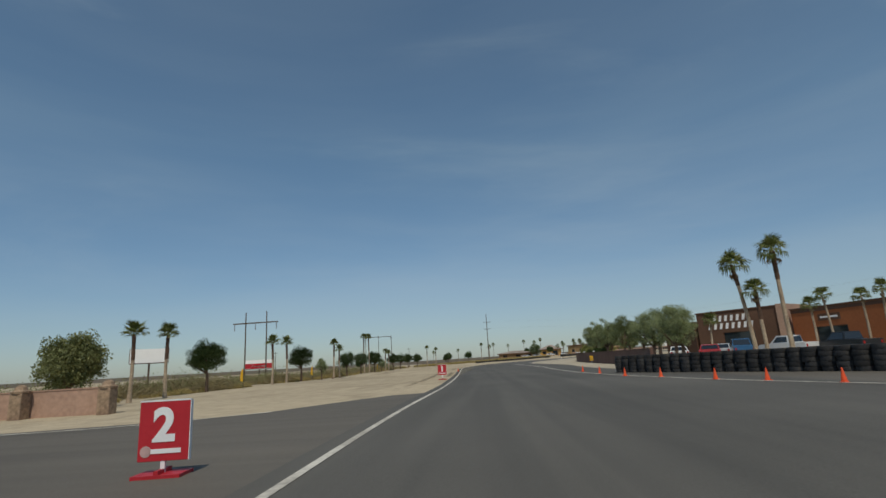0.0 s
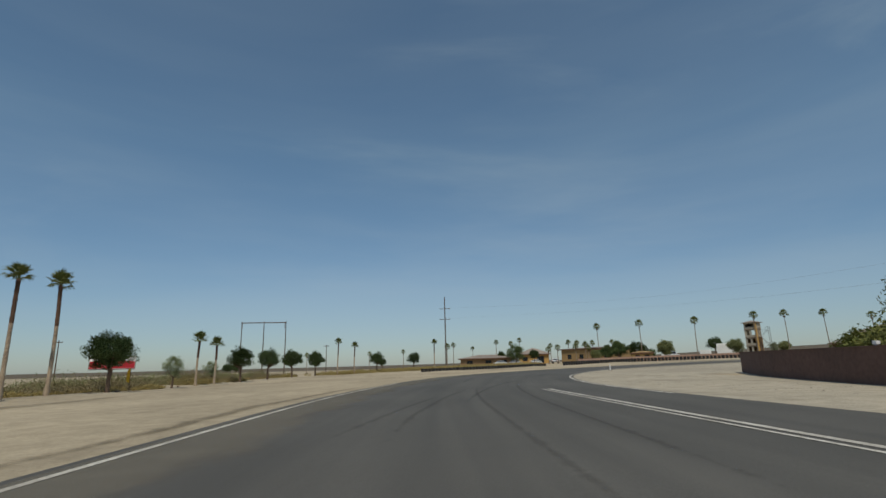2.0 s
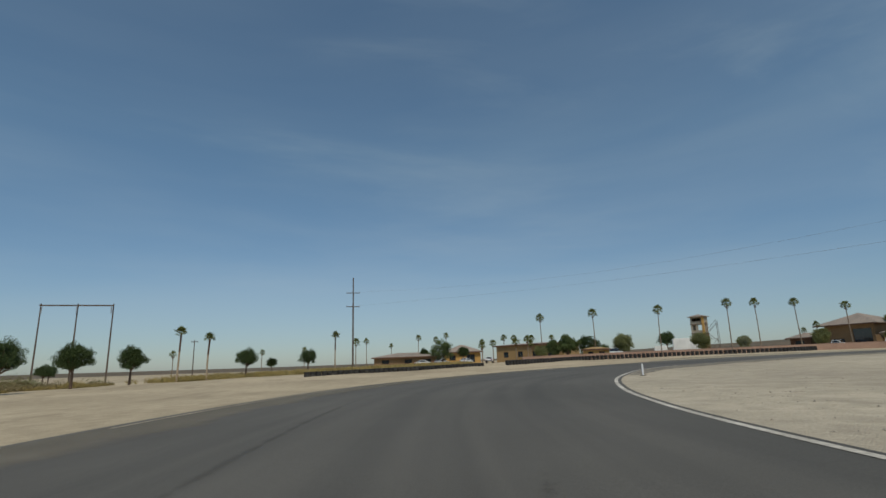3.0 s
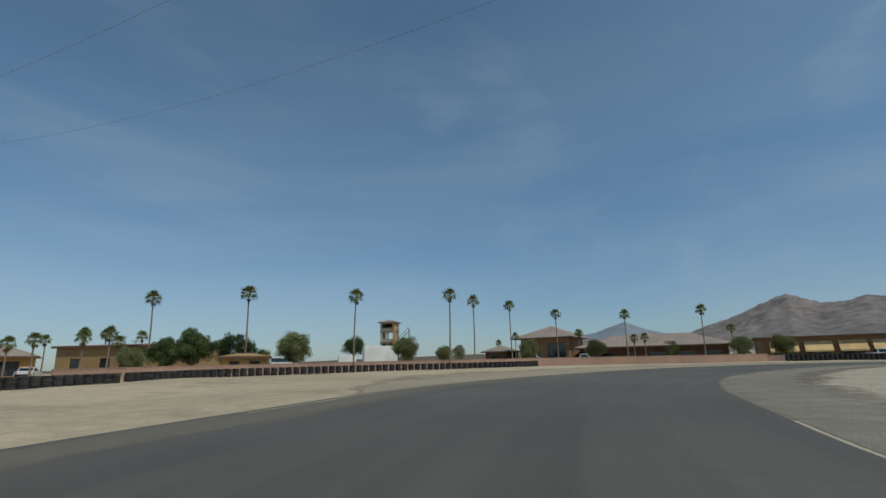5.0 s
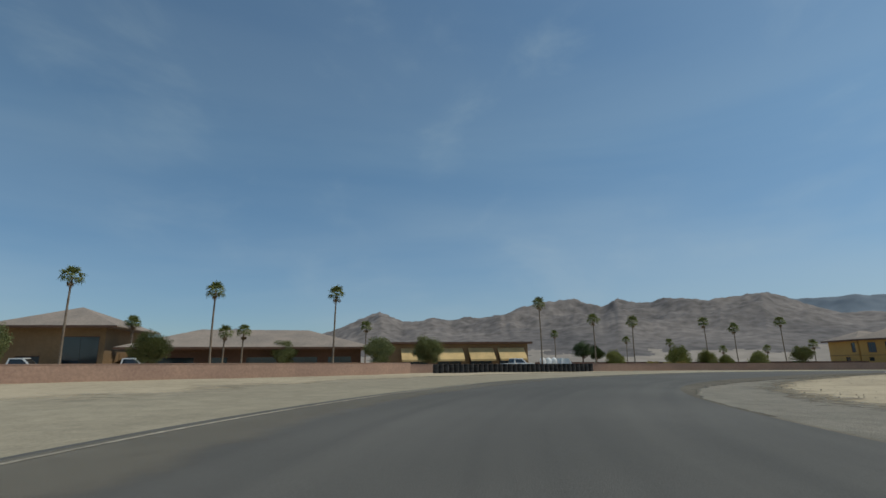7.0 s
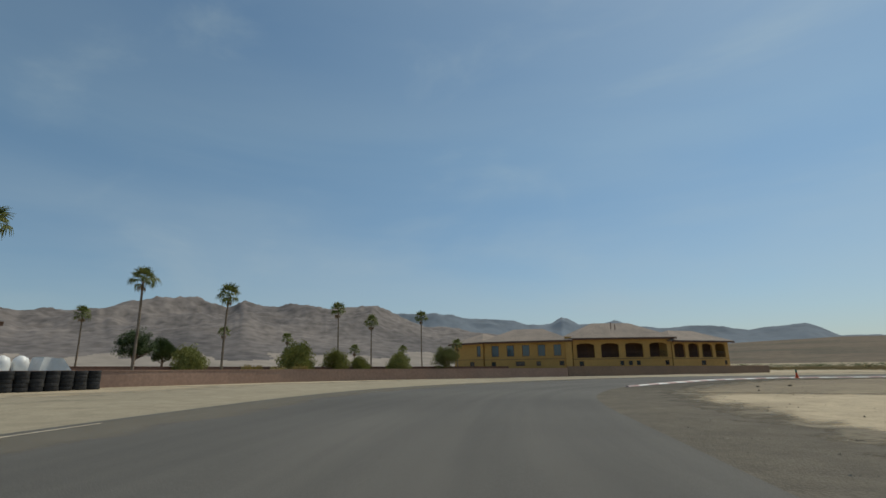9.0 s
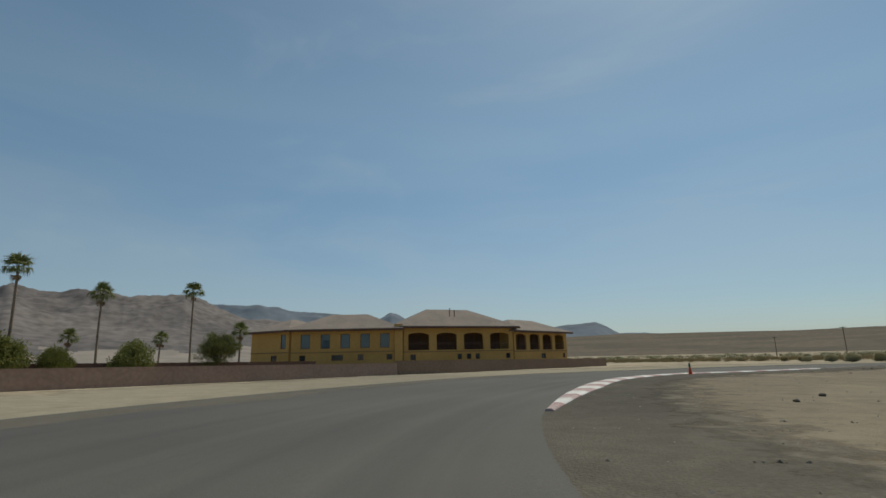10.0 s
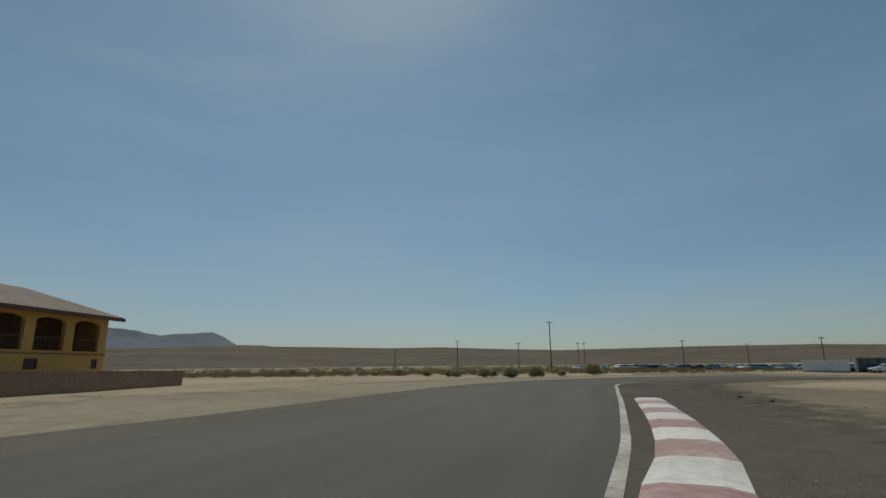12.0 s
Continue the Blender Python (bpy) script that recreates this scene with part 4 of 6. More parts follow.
palm(17.5, -21.7, 6.7, 1.0, -0.65, "leaning fan palm with a pale trunk and dark collar", "palms before the clubhouse", 0.15, 2, turn=0, sheath=0.2, bark=PALE_TRUNK)
palm(19.2, -22.9, 7.4, 1.0, -0.1, "fan palm with a stout pale trunk", "palms before the clubhouse", 0.16, 2, turn=0, sheath=0.26, bark=PALE_TRUNK)
palm(17.9, -22.3, 4.8, 0.8, 0.1, "short fan palm with a dark shaggy collar", "palms before the clubhouse", 0.14, 2, sheath=0.4, bark=PALE_TRUNK)
for x, y, z in ((31.7, -8.5, 5.4), (30.7, -7.6, 4.6), (34.9, -10.9, 5.5), (33.6, -10.2, 5.0), (37.2, -12.7, 6.3), (38.6, -14.0, 5.8), (22.8, -3.5, 3.9)):
    palm(x, y, z, 0.76, random.uniform(-0.3, 0.3), "slim fan palm beside the clubhouse wall", "palms before the clubhouse", 0.12, 1, bark=PALE_TRUNK)


# ---- trees ----
def tree_kind(name, label, category, high, wide, trunk_h, leaf, leaf_size, clumps, per, seed, bark=BARK, tall=False, m=None, loose=0.085):
    """A tree: tapered trunk, forking limbs, and a ragged crown of leaf clumps with gaps."""
    rnd = random.Random(seed)
    t = thing(name, label, category, m or pose(0, 0, -400))
    bm = bmesh.new()
    top = Vector((rnd.uniform(-0.1, 0.1), rnd.uniform(-0.1, 0.1), trunk_h))
    rod(bm, (0, 0, -0.15), top, 0.035 * high, 0.024 * high, 8)
    centre = Vector((0, 0, trunk_h + (high - trunk_h) * 0.48))
    cl = []
    for k in range(clumps):
        v = Vector((rnd.gauss(0, 1), rnd.gauss(0, 1), rnd.gauss(0, 1))).normalized() * (rnd.uniform(0.25, 1) ** 0.5)
        lump = 0.82 + 0.40 * noise.noise((v.x * 1.6 + seed, v.y * 1.6, v.z * 1.6))
        p = centre + Vector((v.x * wide / 2, v.y * wide / 2, v.z * (high - trunk_h) * 0.52)) * lump
        if tall:
            p.x, p.y = p.x * (1.2 - 0.55 * (p.z / high)), p.y * (1.2 - 0.55 * (p.z / high))
        cl.append(p)
    for k in range(9):
        q = cl[(k * 7) % clumps]
        mid = top.lerp(q, 0.5) + Vector((0, 0, -0.1))
        rod(bm, top + Vector((0, 0, -0.1)), mid, 0.016 * high, 0.010 * high, 5)
        rod(bm, mid, q, 0.010 * high, 0.004 * high, 4)
    part("trunk", bm, bark, t)
    verts, faces = [], []
    for p in cl:
        spread = loose * wide * rnd.uniform(0.7, 1.25)
        for _ in range(per):
            d = Vector((rnd.gauss(0, 1), rnd.gauss(0, 1), rnd.gauss(0, 1))).normalized() * spread * 1.9 * rnd.random() ** 0.45
            c = p + Vector((d.x, d.y, d.z * 0.8))
            if c.z < trunk_h * 0.9:
                continue
            u = Vector((rnd.gauss(0, 1), rnd.gauss(0, 1), rnd.gauss(0, 1))).normalized()
            w = u.orthogonal().normalized() * leaf_size * rnd.uniform(0.3, 0.5)
            u = u * leaf_size * rnd.uniform(0.7, 1.3)
            i = len(verts)
            verts += [c - u, c + w, c + u, c - w]
            faces.append((i, i + 1, i + 2, i + 3))
    me = bpy.data.meshes.new("crown")
    me.from_pydata([tuple(v) for v in verts], [], faces)
    me.materials.append(leaf)
    part("crown", me, leaf, t)
    return t


def plant(kinds, x, y, size, label="", group="", flat=1.0):
    src = kinds[int(abs(x * 3 + y * 5)) % len(kinds)]
    ob = copy_thing(src, on(x, y, (x * 37 + y * 91) % 360) @ Matrix.Diagonal((size, size, size * flat, 1)))
    tagged(ob, label, "", group)
    return ob


DARK = [tree_kind("tree", "small round dark green tree in the roadside row", "tree", 4.1, 3.2, 1.6, LEAF_DARK, 0.07, 100, 125, s, loose=0.075) for s in (11, 12)]
DENSE = [tree_kind("tree", "broad dark green tree with a low crown", "tree", 4.4, 4.5, 0.9, LEAF_MID, 0.08, 62, 240, s, loose=0.07) for s in (15, 16)]
OLIVE = [tree_kind("tree", "spreading olive-green tree", "tree", 5.0, 4.8, 1.4, LEAF_OLIVE, 0.10, 130, 150, s, loose=0.078) for s in (21, 22)]
GREY = [tree_kind("tree", "tall airy grey-green tree", "tree", 6.0, 4.0, 1.5, LEAF_GREY, 0.10, 105, 85, s, tall=True) for s in (31, 32)]
AIRY = [tree_kind("tree", "airy green tree with a slim trunk", "tree", 5.4, 3.9, 1.6, LEAF_AIRY, 0.058, 60, 210, s, loose=0.068, tall=True) for s in (61, 62, 63)]
BUSH = [tree_kind("bush", "dense green garden bush", "bush", 2.0, 2.8, 0.15, LEAF_LIGHT, 0.075, 90, 85, s) for s in (41, 42)]
SCRUB = [tree_kind("desert_bush", "low rounded dry olive-grey desert bush", "bush", 1.0, 1.7, 0.05, DESERT_LEAF, 0.08, 60, 55, s) for s in (51, 52)]

GOLDEN = [tree_kind("bush", "low yellow flowering shrub on the terrace", "bush", 1.0, 1.9, 0.05, YELLOW_BRUSH, 0.08, 55, 50, 53)]

ROW = "trees of the roadside row"
for x, y, s in ((-24.2, 8.5, 1.0), (-24.5, 34.2, 0.95), (-24.5, 46, 0.95), (-24.3, 59.6, 1.05), (-24.2, -15.5, 0.95), (-24.4, 88, 1.0), (-23.6, 97, 1.0), (-22.4, 106, 1.0), (-20.4, 114.5, 1.0), (-10.8, 131, 0.95), (-3.5, 152, 1.0)):
    plant(DARK, x, y, s * 1.12, "", ROW)
plant(OLIVE, -24.5, -30.0, 0.84, "round olive-green tree beside the side road", ROW)
for x, y, s in ((-24.8, 19.7, 0.62), (-24.6, 70.3, 0.62), (-26, 82.5, 0.55)):
    plant(AIRY, x, y, s, "small airy green tree in the roadside row", ROW)
PAD = "trees behind the paddock wall"
for x, y, s in ((17.0, 22.0, 1.12), (15.7, 10.2, 1.06), (17.0, 13.0, 0.98), (16.2, 4.2, 1.08), (17.6, 1.6, 1.02), (15.9, -6.2, 0.98), (17.8, -2.6, 1.1), (20.5, 16.5, 0.95), (15.2, -13.6, 0.96), (16.8, -11.0, 1.02)):
    plant(AIRY, x, y, s, "airy grey-green tree behind the paddock wall", PAD)
for x, y, s in ((18.6, 29.4, 0.72), (20.6, 37.5, 0.86), (19.4, 33.0, 0.62)):
    plant(GREY, x, y, s, "slim airy grey-green tree behind the paddock wall", PAD)
for x, y, s in ((17.0, 25.0, 1.0), (17.6, 28.0, 1.15), (18.2, 30.8, 1.25), (18.8, 33.4, 1.35), (19.5, 36.0, 1.4), (20.1, 38.6, 1.3), (21.0, 41.0, 1.15), (21.6, 35.2, 1.45)):
    plant(BUSH, x, y, s, "dense green bush behind the brown wall", "bushes behind the brown wall")
for x, y in ((16.4, 18.6), (16.7, 15.9)):
    plant([DARK[0]], x, y, 0.55, "dark green bush behind the brown wall", "bushes behind the brown wall", 0.9)
OUT = "trees outside the bend"
for x, y, s in ((51.0, 154.4, 1.08), (48.6, 157.5, 0.9), (57.1, 157.4, 1.05), (60.6, 157.2, 0.62), (25.5, 168, 1.2)):
    plant(DENSE, x, y, s * 1.18, "dark green tree behind the tyre barrier", OUT)
plant(DARK, 89.5, 177, 1.5, "dark green tree behind the white containers", OUT)
for x, y, s in ((61.4, 149.8, 1.02), (80, 150, 0.95), (44.4, 153.6, 0.66)):
    plant(OLIVE, x, y, s, "spreading olive-green tree behind the wall", OUT)
for x, y, s in ((24, 187, 1.1), (34.5, 185.5, 1.1), (-48, 150, 0.9), (-60, 175, 1.0), (-14, 178, 0.9)):
    plant(DARK, x, y, s, "dark green tree among the houses", OUT)
plant(GREY, 87.0, 145.5, 0.6, "small bare-looking grey-green tree", OUT)
for x, y, s in ((109.1, 148.4, 0.7), (118.6, 139.6, 0.68), (132.2, 130.7, 0.62), (133, 118.6, 0.68), (134.8, 112.6, 0.7), (103.2, 165, 0.6)):
    s *= 1.3
    plant(OLIVE, x, y, s, "small green courtyard tree behind the pink wall", "courtyard trees")
for x, y, s in ((158.2, 82.6, 1.2), (161.0, 71.2, 1.5), (163.0, 65.3, 1.25), (160.9, 57.6, 1.15), (162.6, 62.2, 0.95)):
    plant(BUSH, x, y, s, "rounded green shrub on the terrace", "terrace shrubs", 1.35)
plant(OLIVE, 159.8, 51.0, 0.78, "small spreading green tree beside the yellow building", OUT)
plant(DARK, 166, 86.5, 1.25, "dark green tree on the terrace", OUT)
plant(DARK, 168.5, 83.5, 1.1, "dark green tree on the terrace", OUT)
for x, y, s in ((150.2, 79.2, 1.3), (150.9, 76.6, 1.2), (151.4, 74.4, 1.25)):
    plant(GOLDEN, x, y, s, "low yellow flowering shrub on the terrace", "terrace shrubs")
for x, y, s in ((116, -36, 0.9), (112.7, -31.9, 1.2), (110.2, -26.9, 1.3), (106.5, -27.6, 1.3), (93.5, -40.7, 1.7), (116.7, -38.5, 0.9), (123.9, -52.2, 1.1), (128.1, -54, 0.9), (139, -62, 1.0), (145, -70, 1.1), (110.5, -36.5, 0.8), (119.5, -44, 0.9), (133, -58, 0.9), (101, -34, 0.8)):
    plant(SCRUB, x, y, s * 1.1, "", "desert bushes past the bend")
for src in (*DARK, *DENSE, *OLIVE, *GREY, *AIRY, *BUSH, *SCRUB, *GOLDEN):
    for o in (*src.children_recursive, src):
        bpy.data.objects.remove(o)


def brush(name, spots, leaf, label, seed, leaves=150, twig=1.0):
    """A belt of dry desert brush too thick to count: low domes of tiny leaves and twigs."""
    rnd = random.Random(seed)
    verts, faces = [], []
    for x, y, h in spots:
        z = float(land(x, y))
        wide = h * rnd.uniform(0.8, 1.5)
        for _ in range(leaves):
            a, r, e = rnd.uniform(0, 6.28), rnd.random() ** 0.5, rnd.random() ** 0.7
            c = Vector((x + wide * r * math.cos(a), y + wide * r * math.sin(a), z + h * e * (1 - 0.45 * r * r)))
            u = Vector((rnd.gauss(0, 1), rnd.gauss(0, 1), rnd.gauss(0.5, 1))).normalized()
            w = u.orthogonal().normalized() * rnd.uniform(0.012, 0.034) * twig
            u = u * rnd.uniform(0.06, 0.17) * twig
            i = len(verts)
            verts += [c - u, c + w, c + u, c - w]
            faces.append((i, i + 1, i + 2, i + 3))
    me = bpy.data.meshes.new(name)
    me.from_pydata([tuple(v) for v in verts], [], faces)
    me.materials.append(leaf)
    return tagged(new(name, me), label, "brush", kind="stuff")


def belt(rb, x, spread, y0, y1, lo, hi, count):
    """Clumped spots along the west side: dense knots with gaps between."""
    out = []
    while len(out) < count:
        py = rb.uniform(y0, y1)
        px = x + 2.2 * noise.noise((py / 9, 3.3, 0.0)) - abs(rb.gauss(0, spread))
        k = noise.noise((px / 5, py / 5, 1.7)) + 0.6 * noise.noise((px / 1.7, py / 1.7, 4.4))
        if k > rb.uniform(-0.15, 0.6):
            out.append((px, py, rb.uniform(lo, hi) * (0.55 + 1.1 * max(0, k))))
    return out


rb = random.Random(5)
brush("desert_brush", belt(rb, -26.6, 7, -52, 125, 0.6, 1.5, 1300), DRY_BRUSH, "dry grey-brown desert brush behind the roadside row", 6)
brush("yellow_brush", belt(rb, -25.4, 2.5, -48, 125, 0.3, 0.75, 650), YELLOW_BRUSH, "yellowish dry bunches along the roadside row", 7)
brush("green_brush", belt(rb, -28.0, 9, -60, 125, 0.9, 1.75, 480), LEAF_OLIVE, "olive desert brush behind the roadside row", 8)
brush("far_brush", [(-20 + 48 * s + rb.gauss(0, 2.5), 122 + 34 * s + abs(rb.gauss(0, 7)), rb.uniform(0.4, 1.0)) for s in (rb.random() for _ in range(800))], YELLOW_BRUSH, "yellowish brush beyond the sand", 9, 80, 1.5)
brush("far_scrub", [(rb.uniform(-60, 300), -110 - abs(rb.gauss(0, 90)), rb.uniform(0.8, 2.0)) for _ in range(900)], LEAF_DARK, "dark scrub far out on the desert plain", 11, 80, 1.5)
brush("plain_brush", [(rb.uniform(20, 200), -48 - abs(rb.gauss(0, 45)), rb.uniform(0.4, 1.0)) for _ in range(1500)], DRY_BRUSH, "scattered scrub on the desert plain", 10, 80, 1.5)


# ---- buildings ----
def opened_wall(length, z0, z1, thick, holes):
    """A wall along x from 0 to length, its outer face at y = 0, with rectangular holes (x0, x1, z0, z1) through it."""
    bm = bmesh.new()
    xs = sorted({0.0, length, *[h[0] for h in holes], *[h[1] for h in holes]})
    for a, b in zip(xs, xs[1:]):
        cut = sorted((h[2], h[3]) for h in holes if h[0] <= a + 1e-6 and h[1] >= b - 1e-6)
        z = z0
        for lo, hi in cut:
            if lo > z:
                box(bm, a, b, 0, thick, z, lo)
            z = hi
        if z1 > z:
            box(bm, a, b, 0, thick, z, z1)
    bmesh.ops.remove_doubles(bm, verts=bm.verts, dist=0.001)
    return bm


def hip_roof(x0, x1, y0, y1, z, rise, over=0.6, slab=0.16):
    """A hipped roof with eaves and thickness."""
    bm = bmesh.new()
    x0, x1, y0, y1 = x0 - over, x1 + over, y0 - over, y1 + over
    half = min(x1 - x0, y1 - y0) / 2
    cx0, cx1, cy0, cy1 = x0 + half, x1 - half, y0 + half, y1 - half
    lo = [bm.verts.new(v) for v in ((x0, y0, z), (x1, y0, z), (x1, y1, z), (x0, y1, z))]
    up = [bm.verts.new((v.co.x, v.co.y, z + slab)) for v in lo]
    bm.faces.new(lo[::-1])
    for k in range(4):
        bm.faces.new((lo[k], lo[(k + 1) % 4], up[(k + 1) % 4], up[k]))
    if x1 - x0 >= y1 - y0:
        a, b = bm.verts.new((cx0, cy0, z + rise)), bm.verts.new((max(cx0 + 0.01, cx1), cy0, z + rise))
        for f in ((up[0], up[1], b, a), (up[1], up[2], b), (up[2], up[3], a, b), (up[3], up[0], a)):
            bm.faces.new(f)
    else:
        a, b = bm.verts.new((cx0, cy0, z + rise)), bm.verts.new((cx0, cy1, z + rise))
        for f in ((up[0], up[1], a), (up[1], up[2], b, a), (up[2], up[3], b), (up[3], up[0], a, b)):
            bm.faces.new(f)
    return bm


def window_in(parent, x0, x1, z0, z1, glass, y=0.0, rails=1, proud=0.03):
    """A framed window with its pane, set into a hole of the front wall."""
    w = part("window", boxes((x0, x1, y - proud, y + 0.06, z0, z0 + 0.08), (x0, x1, y - proud, y + 0.06, z1 - 0.08, z1), (x0, x0 + 0.08, y - proud, y + 0.06, z0 + 0.08, z1 - 0.08), (x1 - 0.08, x1, y - proud, y + 0.06, z0 + 0.08, z1 - 0.08)), TRIM, parent)
    for k in range(rails + 1):
        a, b = x0 + 0.08 + (x1 - x0 - 0.16) * k / (rails + 1), x0 + 0.08 + (x1 - x0 - 0.16) * (k + 1) / (rails + 1)
        part("pane", boxes((a + 0.012, b - 0.012, y + 0.03, y + 0.045, z0 + 0.08, z1 - 0.08)), glass, w)
    return w


def arch_fill(x0, x1, z0, z1, thick):
    """The two corner pieces that turn a square head into a flat arch."""
    bm = bmesh.new()
    n = 8
    cx, rx, rz = (x0 + x1) / 2, (x1 - x0) / 2, z1 - z0
    for k in range(n):
        a, b = math.pi * k / n, math.pi * (k + 1) / n
        p, q = (cx + rx * math.cos(a), z0 + rz * math.sin(a)), (cx + rx * math.cos(b), z0 + rz * math.sin(b))
        ring = [bm.verts.new((x, y, z)) for y in (0.02, thick) for x, z in (p, q, (q[0], z1 + 0.01), (p[0], z1 + 0.01))]
        if p[1] > z1 - 1e-4 and q[1] > z1 - 1e-4:
            continue
        for f in ((0, 1, 2, 3), (7, 6, 5, 4), (0, 4, 5, 1), (1, 5, 6, 2), (2, 6, 7, 3), (3, 7, 4, 0)):
            try:
                bm.faces.new([ring[i] for i in f])
            except ValueError:
                pass
    return bm


BALUSTER = finish(boxes((-0.012, 0.012, -0.012, 0.012, 0, 0.87)), "baluster", TRIM)


def wing(parent, origin, end, eave, depth, rise, uppers, lowers, arches, lift=0.0):
    """A wing of the yellow building from origin to end along its front; eave is its height over its own base."""
    (ax, ay), (bx, by) = origin, end
    length = math.hypot(bx - ax, by - ay)
    base = float(land((ax + bx) / 2, (ay + by) / 2)) - 0.2
    # front faces the track: x runs from origin to end, y goes back into the building
    m = pose(ax, ay, base, 0, 0, math.degrees(math.atan2(by - ay, bx - ax))) @ Matrix.Diagonal((1, 1, 1.07, 1))
    w = part("wing", opened_wall(length, 0, eave, 0.3, [(a, b, 3.0, 4.85) for a, b in uppers] + [(a, b, 1.45, 2.2) for a, b in lowers] + [(a, b, 2.75, 5.05) for a, b in arches]), YELLOW_STUCCO, parent, at=m)
    for row in ((0, length, depth - 0.3, depth, 0, eave), (0, 0.3, 0.3, depth - 0.3, 0, eave), (length - 0.3, length, 0.3, depth - 0.3, 0, eave)):
        part("back_wall", boxes(row), YELLOW_STUCCO, w)
    # inner wall and balcony floor, coloured dark to stand for shade
    part("inner_wall", boxes((0.3, length - 0.3, 2.6, 2.75, 0, eave - 0.1), (0.3, length - 0.3, 0.3, 2.6, 2.45, 2.6)), SHADE_PLASTER, w)
    part("string_course", boxes((-0.05, length + 0.05, -0.07, -0.003, 2.48, 2.58)), TAN_STUCCO, w)
    part("roof", hip_roof(0, length, 0, depth, eave, rise, 0.8), ROOF, w)
    part("fascia", boxes((-0.85, length + 0.85, -0.90, -0.81, eave - 0.16, eave + 0.1)), TRIM, w)
    for a, b in uppers:
        window_in(w, a, b, 3.0, 4.85, BLUE_GLASS, 0.05)
    for a, b in lowers:
        window_in(w, a, b, 1.45, 2.2, GLASS, 0.05, 0)
    for a, b in arches:
        part("arch", arch_fill(a, b, 4.68, 5.05, 0.3), YELLOW_STUCCO, w)
        part("handrail", boxes((a, b, 0.12, 0.17, 3.62, 3.68)), TRIM, w)
        for k in range(int((b - a) / 0.18)):
            part("baluster", BALUSTER, TRIM, w, at=Matrix.Translation((a + 0.1 + 0.18 * k, 0.145, 2.75)))
        part("door", boxes((a + 0.5, b - 0.5, 2.52, 2.58, 2.6, 4.8)), TRIM, w)
    return w


def spaced(n, start, step, wide):
    return [(start + step * k, start + step * k + wide) for k in range(n)]


villa = thing("yellow_building", "two-storey ochre-yellow building with arched balconies and tiled hip roofs", "building", pose(0, 0, 0))
wing(villa, (175.0, 30.6), (163.2, 21.6), 5.35, 9.5, 2.4, spaced(5, 1.3, 2.75, 1.3), [(1.2, 2.0), (5.6, 7.2), (9.2, 10.0), (13.2, 14.0)], [])
wing(villa, (162.9, 20.8), (153.0, 6.4), 5.75, 10.5, 2.9, [], [(1.0, 1.8), (8.2, 8.9), (9.7, 10.4), (11.1, 11.8), (16.2, 16.9)], spaced(4, 0.7, 4.3, 3.15))
wing(villa, (152.9, 6.2), (150.2, -8.6), 5.35, 8.5, 2.1, [], [(7.2, 8.4), (13.6, 14.3)], spaced(4, 0.45, 3.65, 2.75))
wing(villa, (183.1, 31.2), (175.3, 30.75), 5.25, 9, 1.9, [(6.2, 7.2)], [(4.3, 5.5)], [])
part("corner_pier", boxes((-0.55, 0.55, -0.45, 0.6, -0.3, 6.3)), YELLOW_STUCCO, villa, at=pose(163.25, 21.5, float(land(163.2, 21.4)), 0, 0, 225))
part("roof_vent", rod(bmesh.new(), (157.5, 17.0, 8.2), (157.5, 17.0, 9.4), 0.06, 0.06), TRIM, villa)
part("roof_vent", rod(bmesh.new(), (157.1, 16.4, 8.2), (157.1, 16.4, 9.1), 0.07, 0.07), TRIM, villa)


def house(name, label, m, w, d, eave, rise, wall, holes=(), over=0.7, garage=None, roof=ROOF):
    """A single-storey building: open front wall with windows, closed sides, hipped roof. Front along x at y = 0."""
    t = thing(name, label, "building", m)
    part("front_wall", opened_wall(w, -0.6, eave, 0.3, [h[:4] for h in holes]), wall, t)
    for row in ((0, w, d - 0.3, d, -0.6, eave), (0, 0.3, 0.3, d - 0.3, -0.6, eave), (w - 0.3, w, 0.3, d - 0.3, -0.6, eave)):
        part("side_wall", boxes(row), wall, t)
    part("roof", hip_roof(0, w, 0, d, eave, rise, over), roof, t)
    part("fascia", boxes((-over - 0.05, w + over + 0.05, -over - 0.08, -over - 0.005, eave - 0.14, eave + 0.12)), TRIM, t)
    for a, b, c, e in holes:
        window_in(t, a, b, c, e, GLASS, 0.08, 1 if b - a > 1.4 else 0)
    return t


def face(ax, ay, bx, by, lift=0.0):
    """The pose of a front wall that runs from a to b."""
    return pose(ax, ay, float(land((ax + bx) / 2, (ay + by) / 2)) + lift, 0, 0, math.degrees(math.atan2(by - ay, bx - ax)))


house("pavilion", "tan pavilion with a grey-brown hip roof behind the pink wall", face(122.9, 160.3, 125.5, 149.8), 10.8, 11, 5.3, 3.0, TAN_STUCCO, [(1.6, 4.2, 0.2, 2.1), (6.2, 10.2, 0.0, 4.3)], 1.7)
house("long_building", "long low brown building with a shallow tiled roof", face(126.0, 146.8, 136.2, 121.6), 27, 13, 3.0, 2.8, DARK_STUCCO, [(1.2, 6.8, 0.2, 2.0), (8.6, 10.6, 0.5, 2.0), (12.6, 16.4, 0.2, 2.0), (18.0, 21.4, 0.2, 2.0), (22.6, 25.8, 0.2, 2.0)], 1.5)
house("annex", "low dark building beside the tan pavilion", face(120.3, 168.6, 121.6, 163.6), 5.2, 7, 2.6, 1.5, DARK_STUCCO, [(1.2, 3.6, 0.3, 2.0)], 0.8)

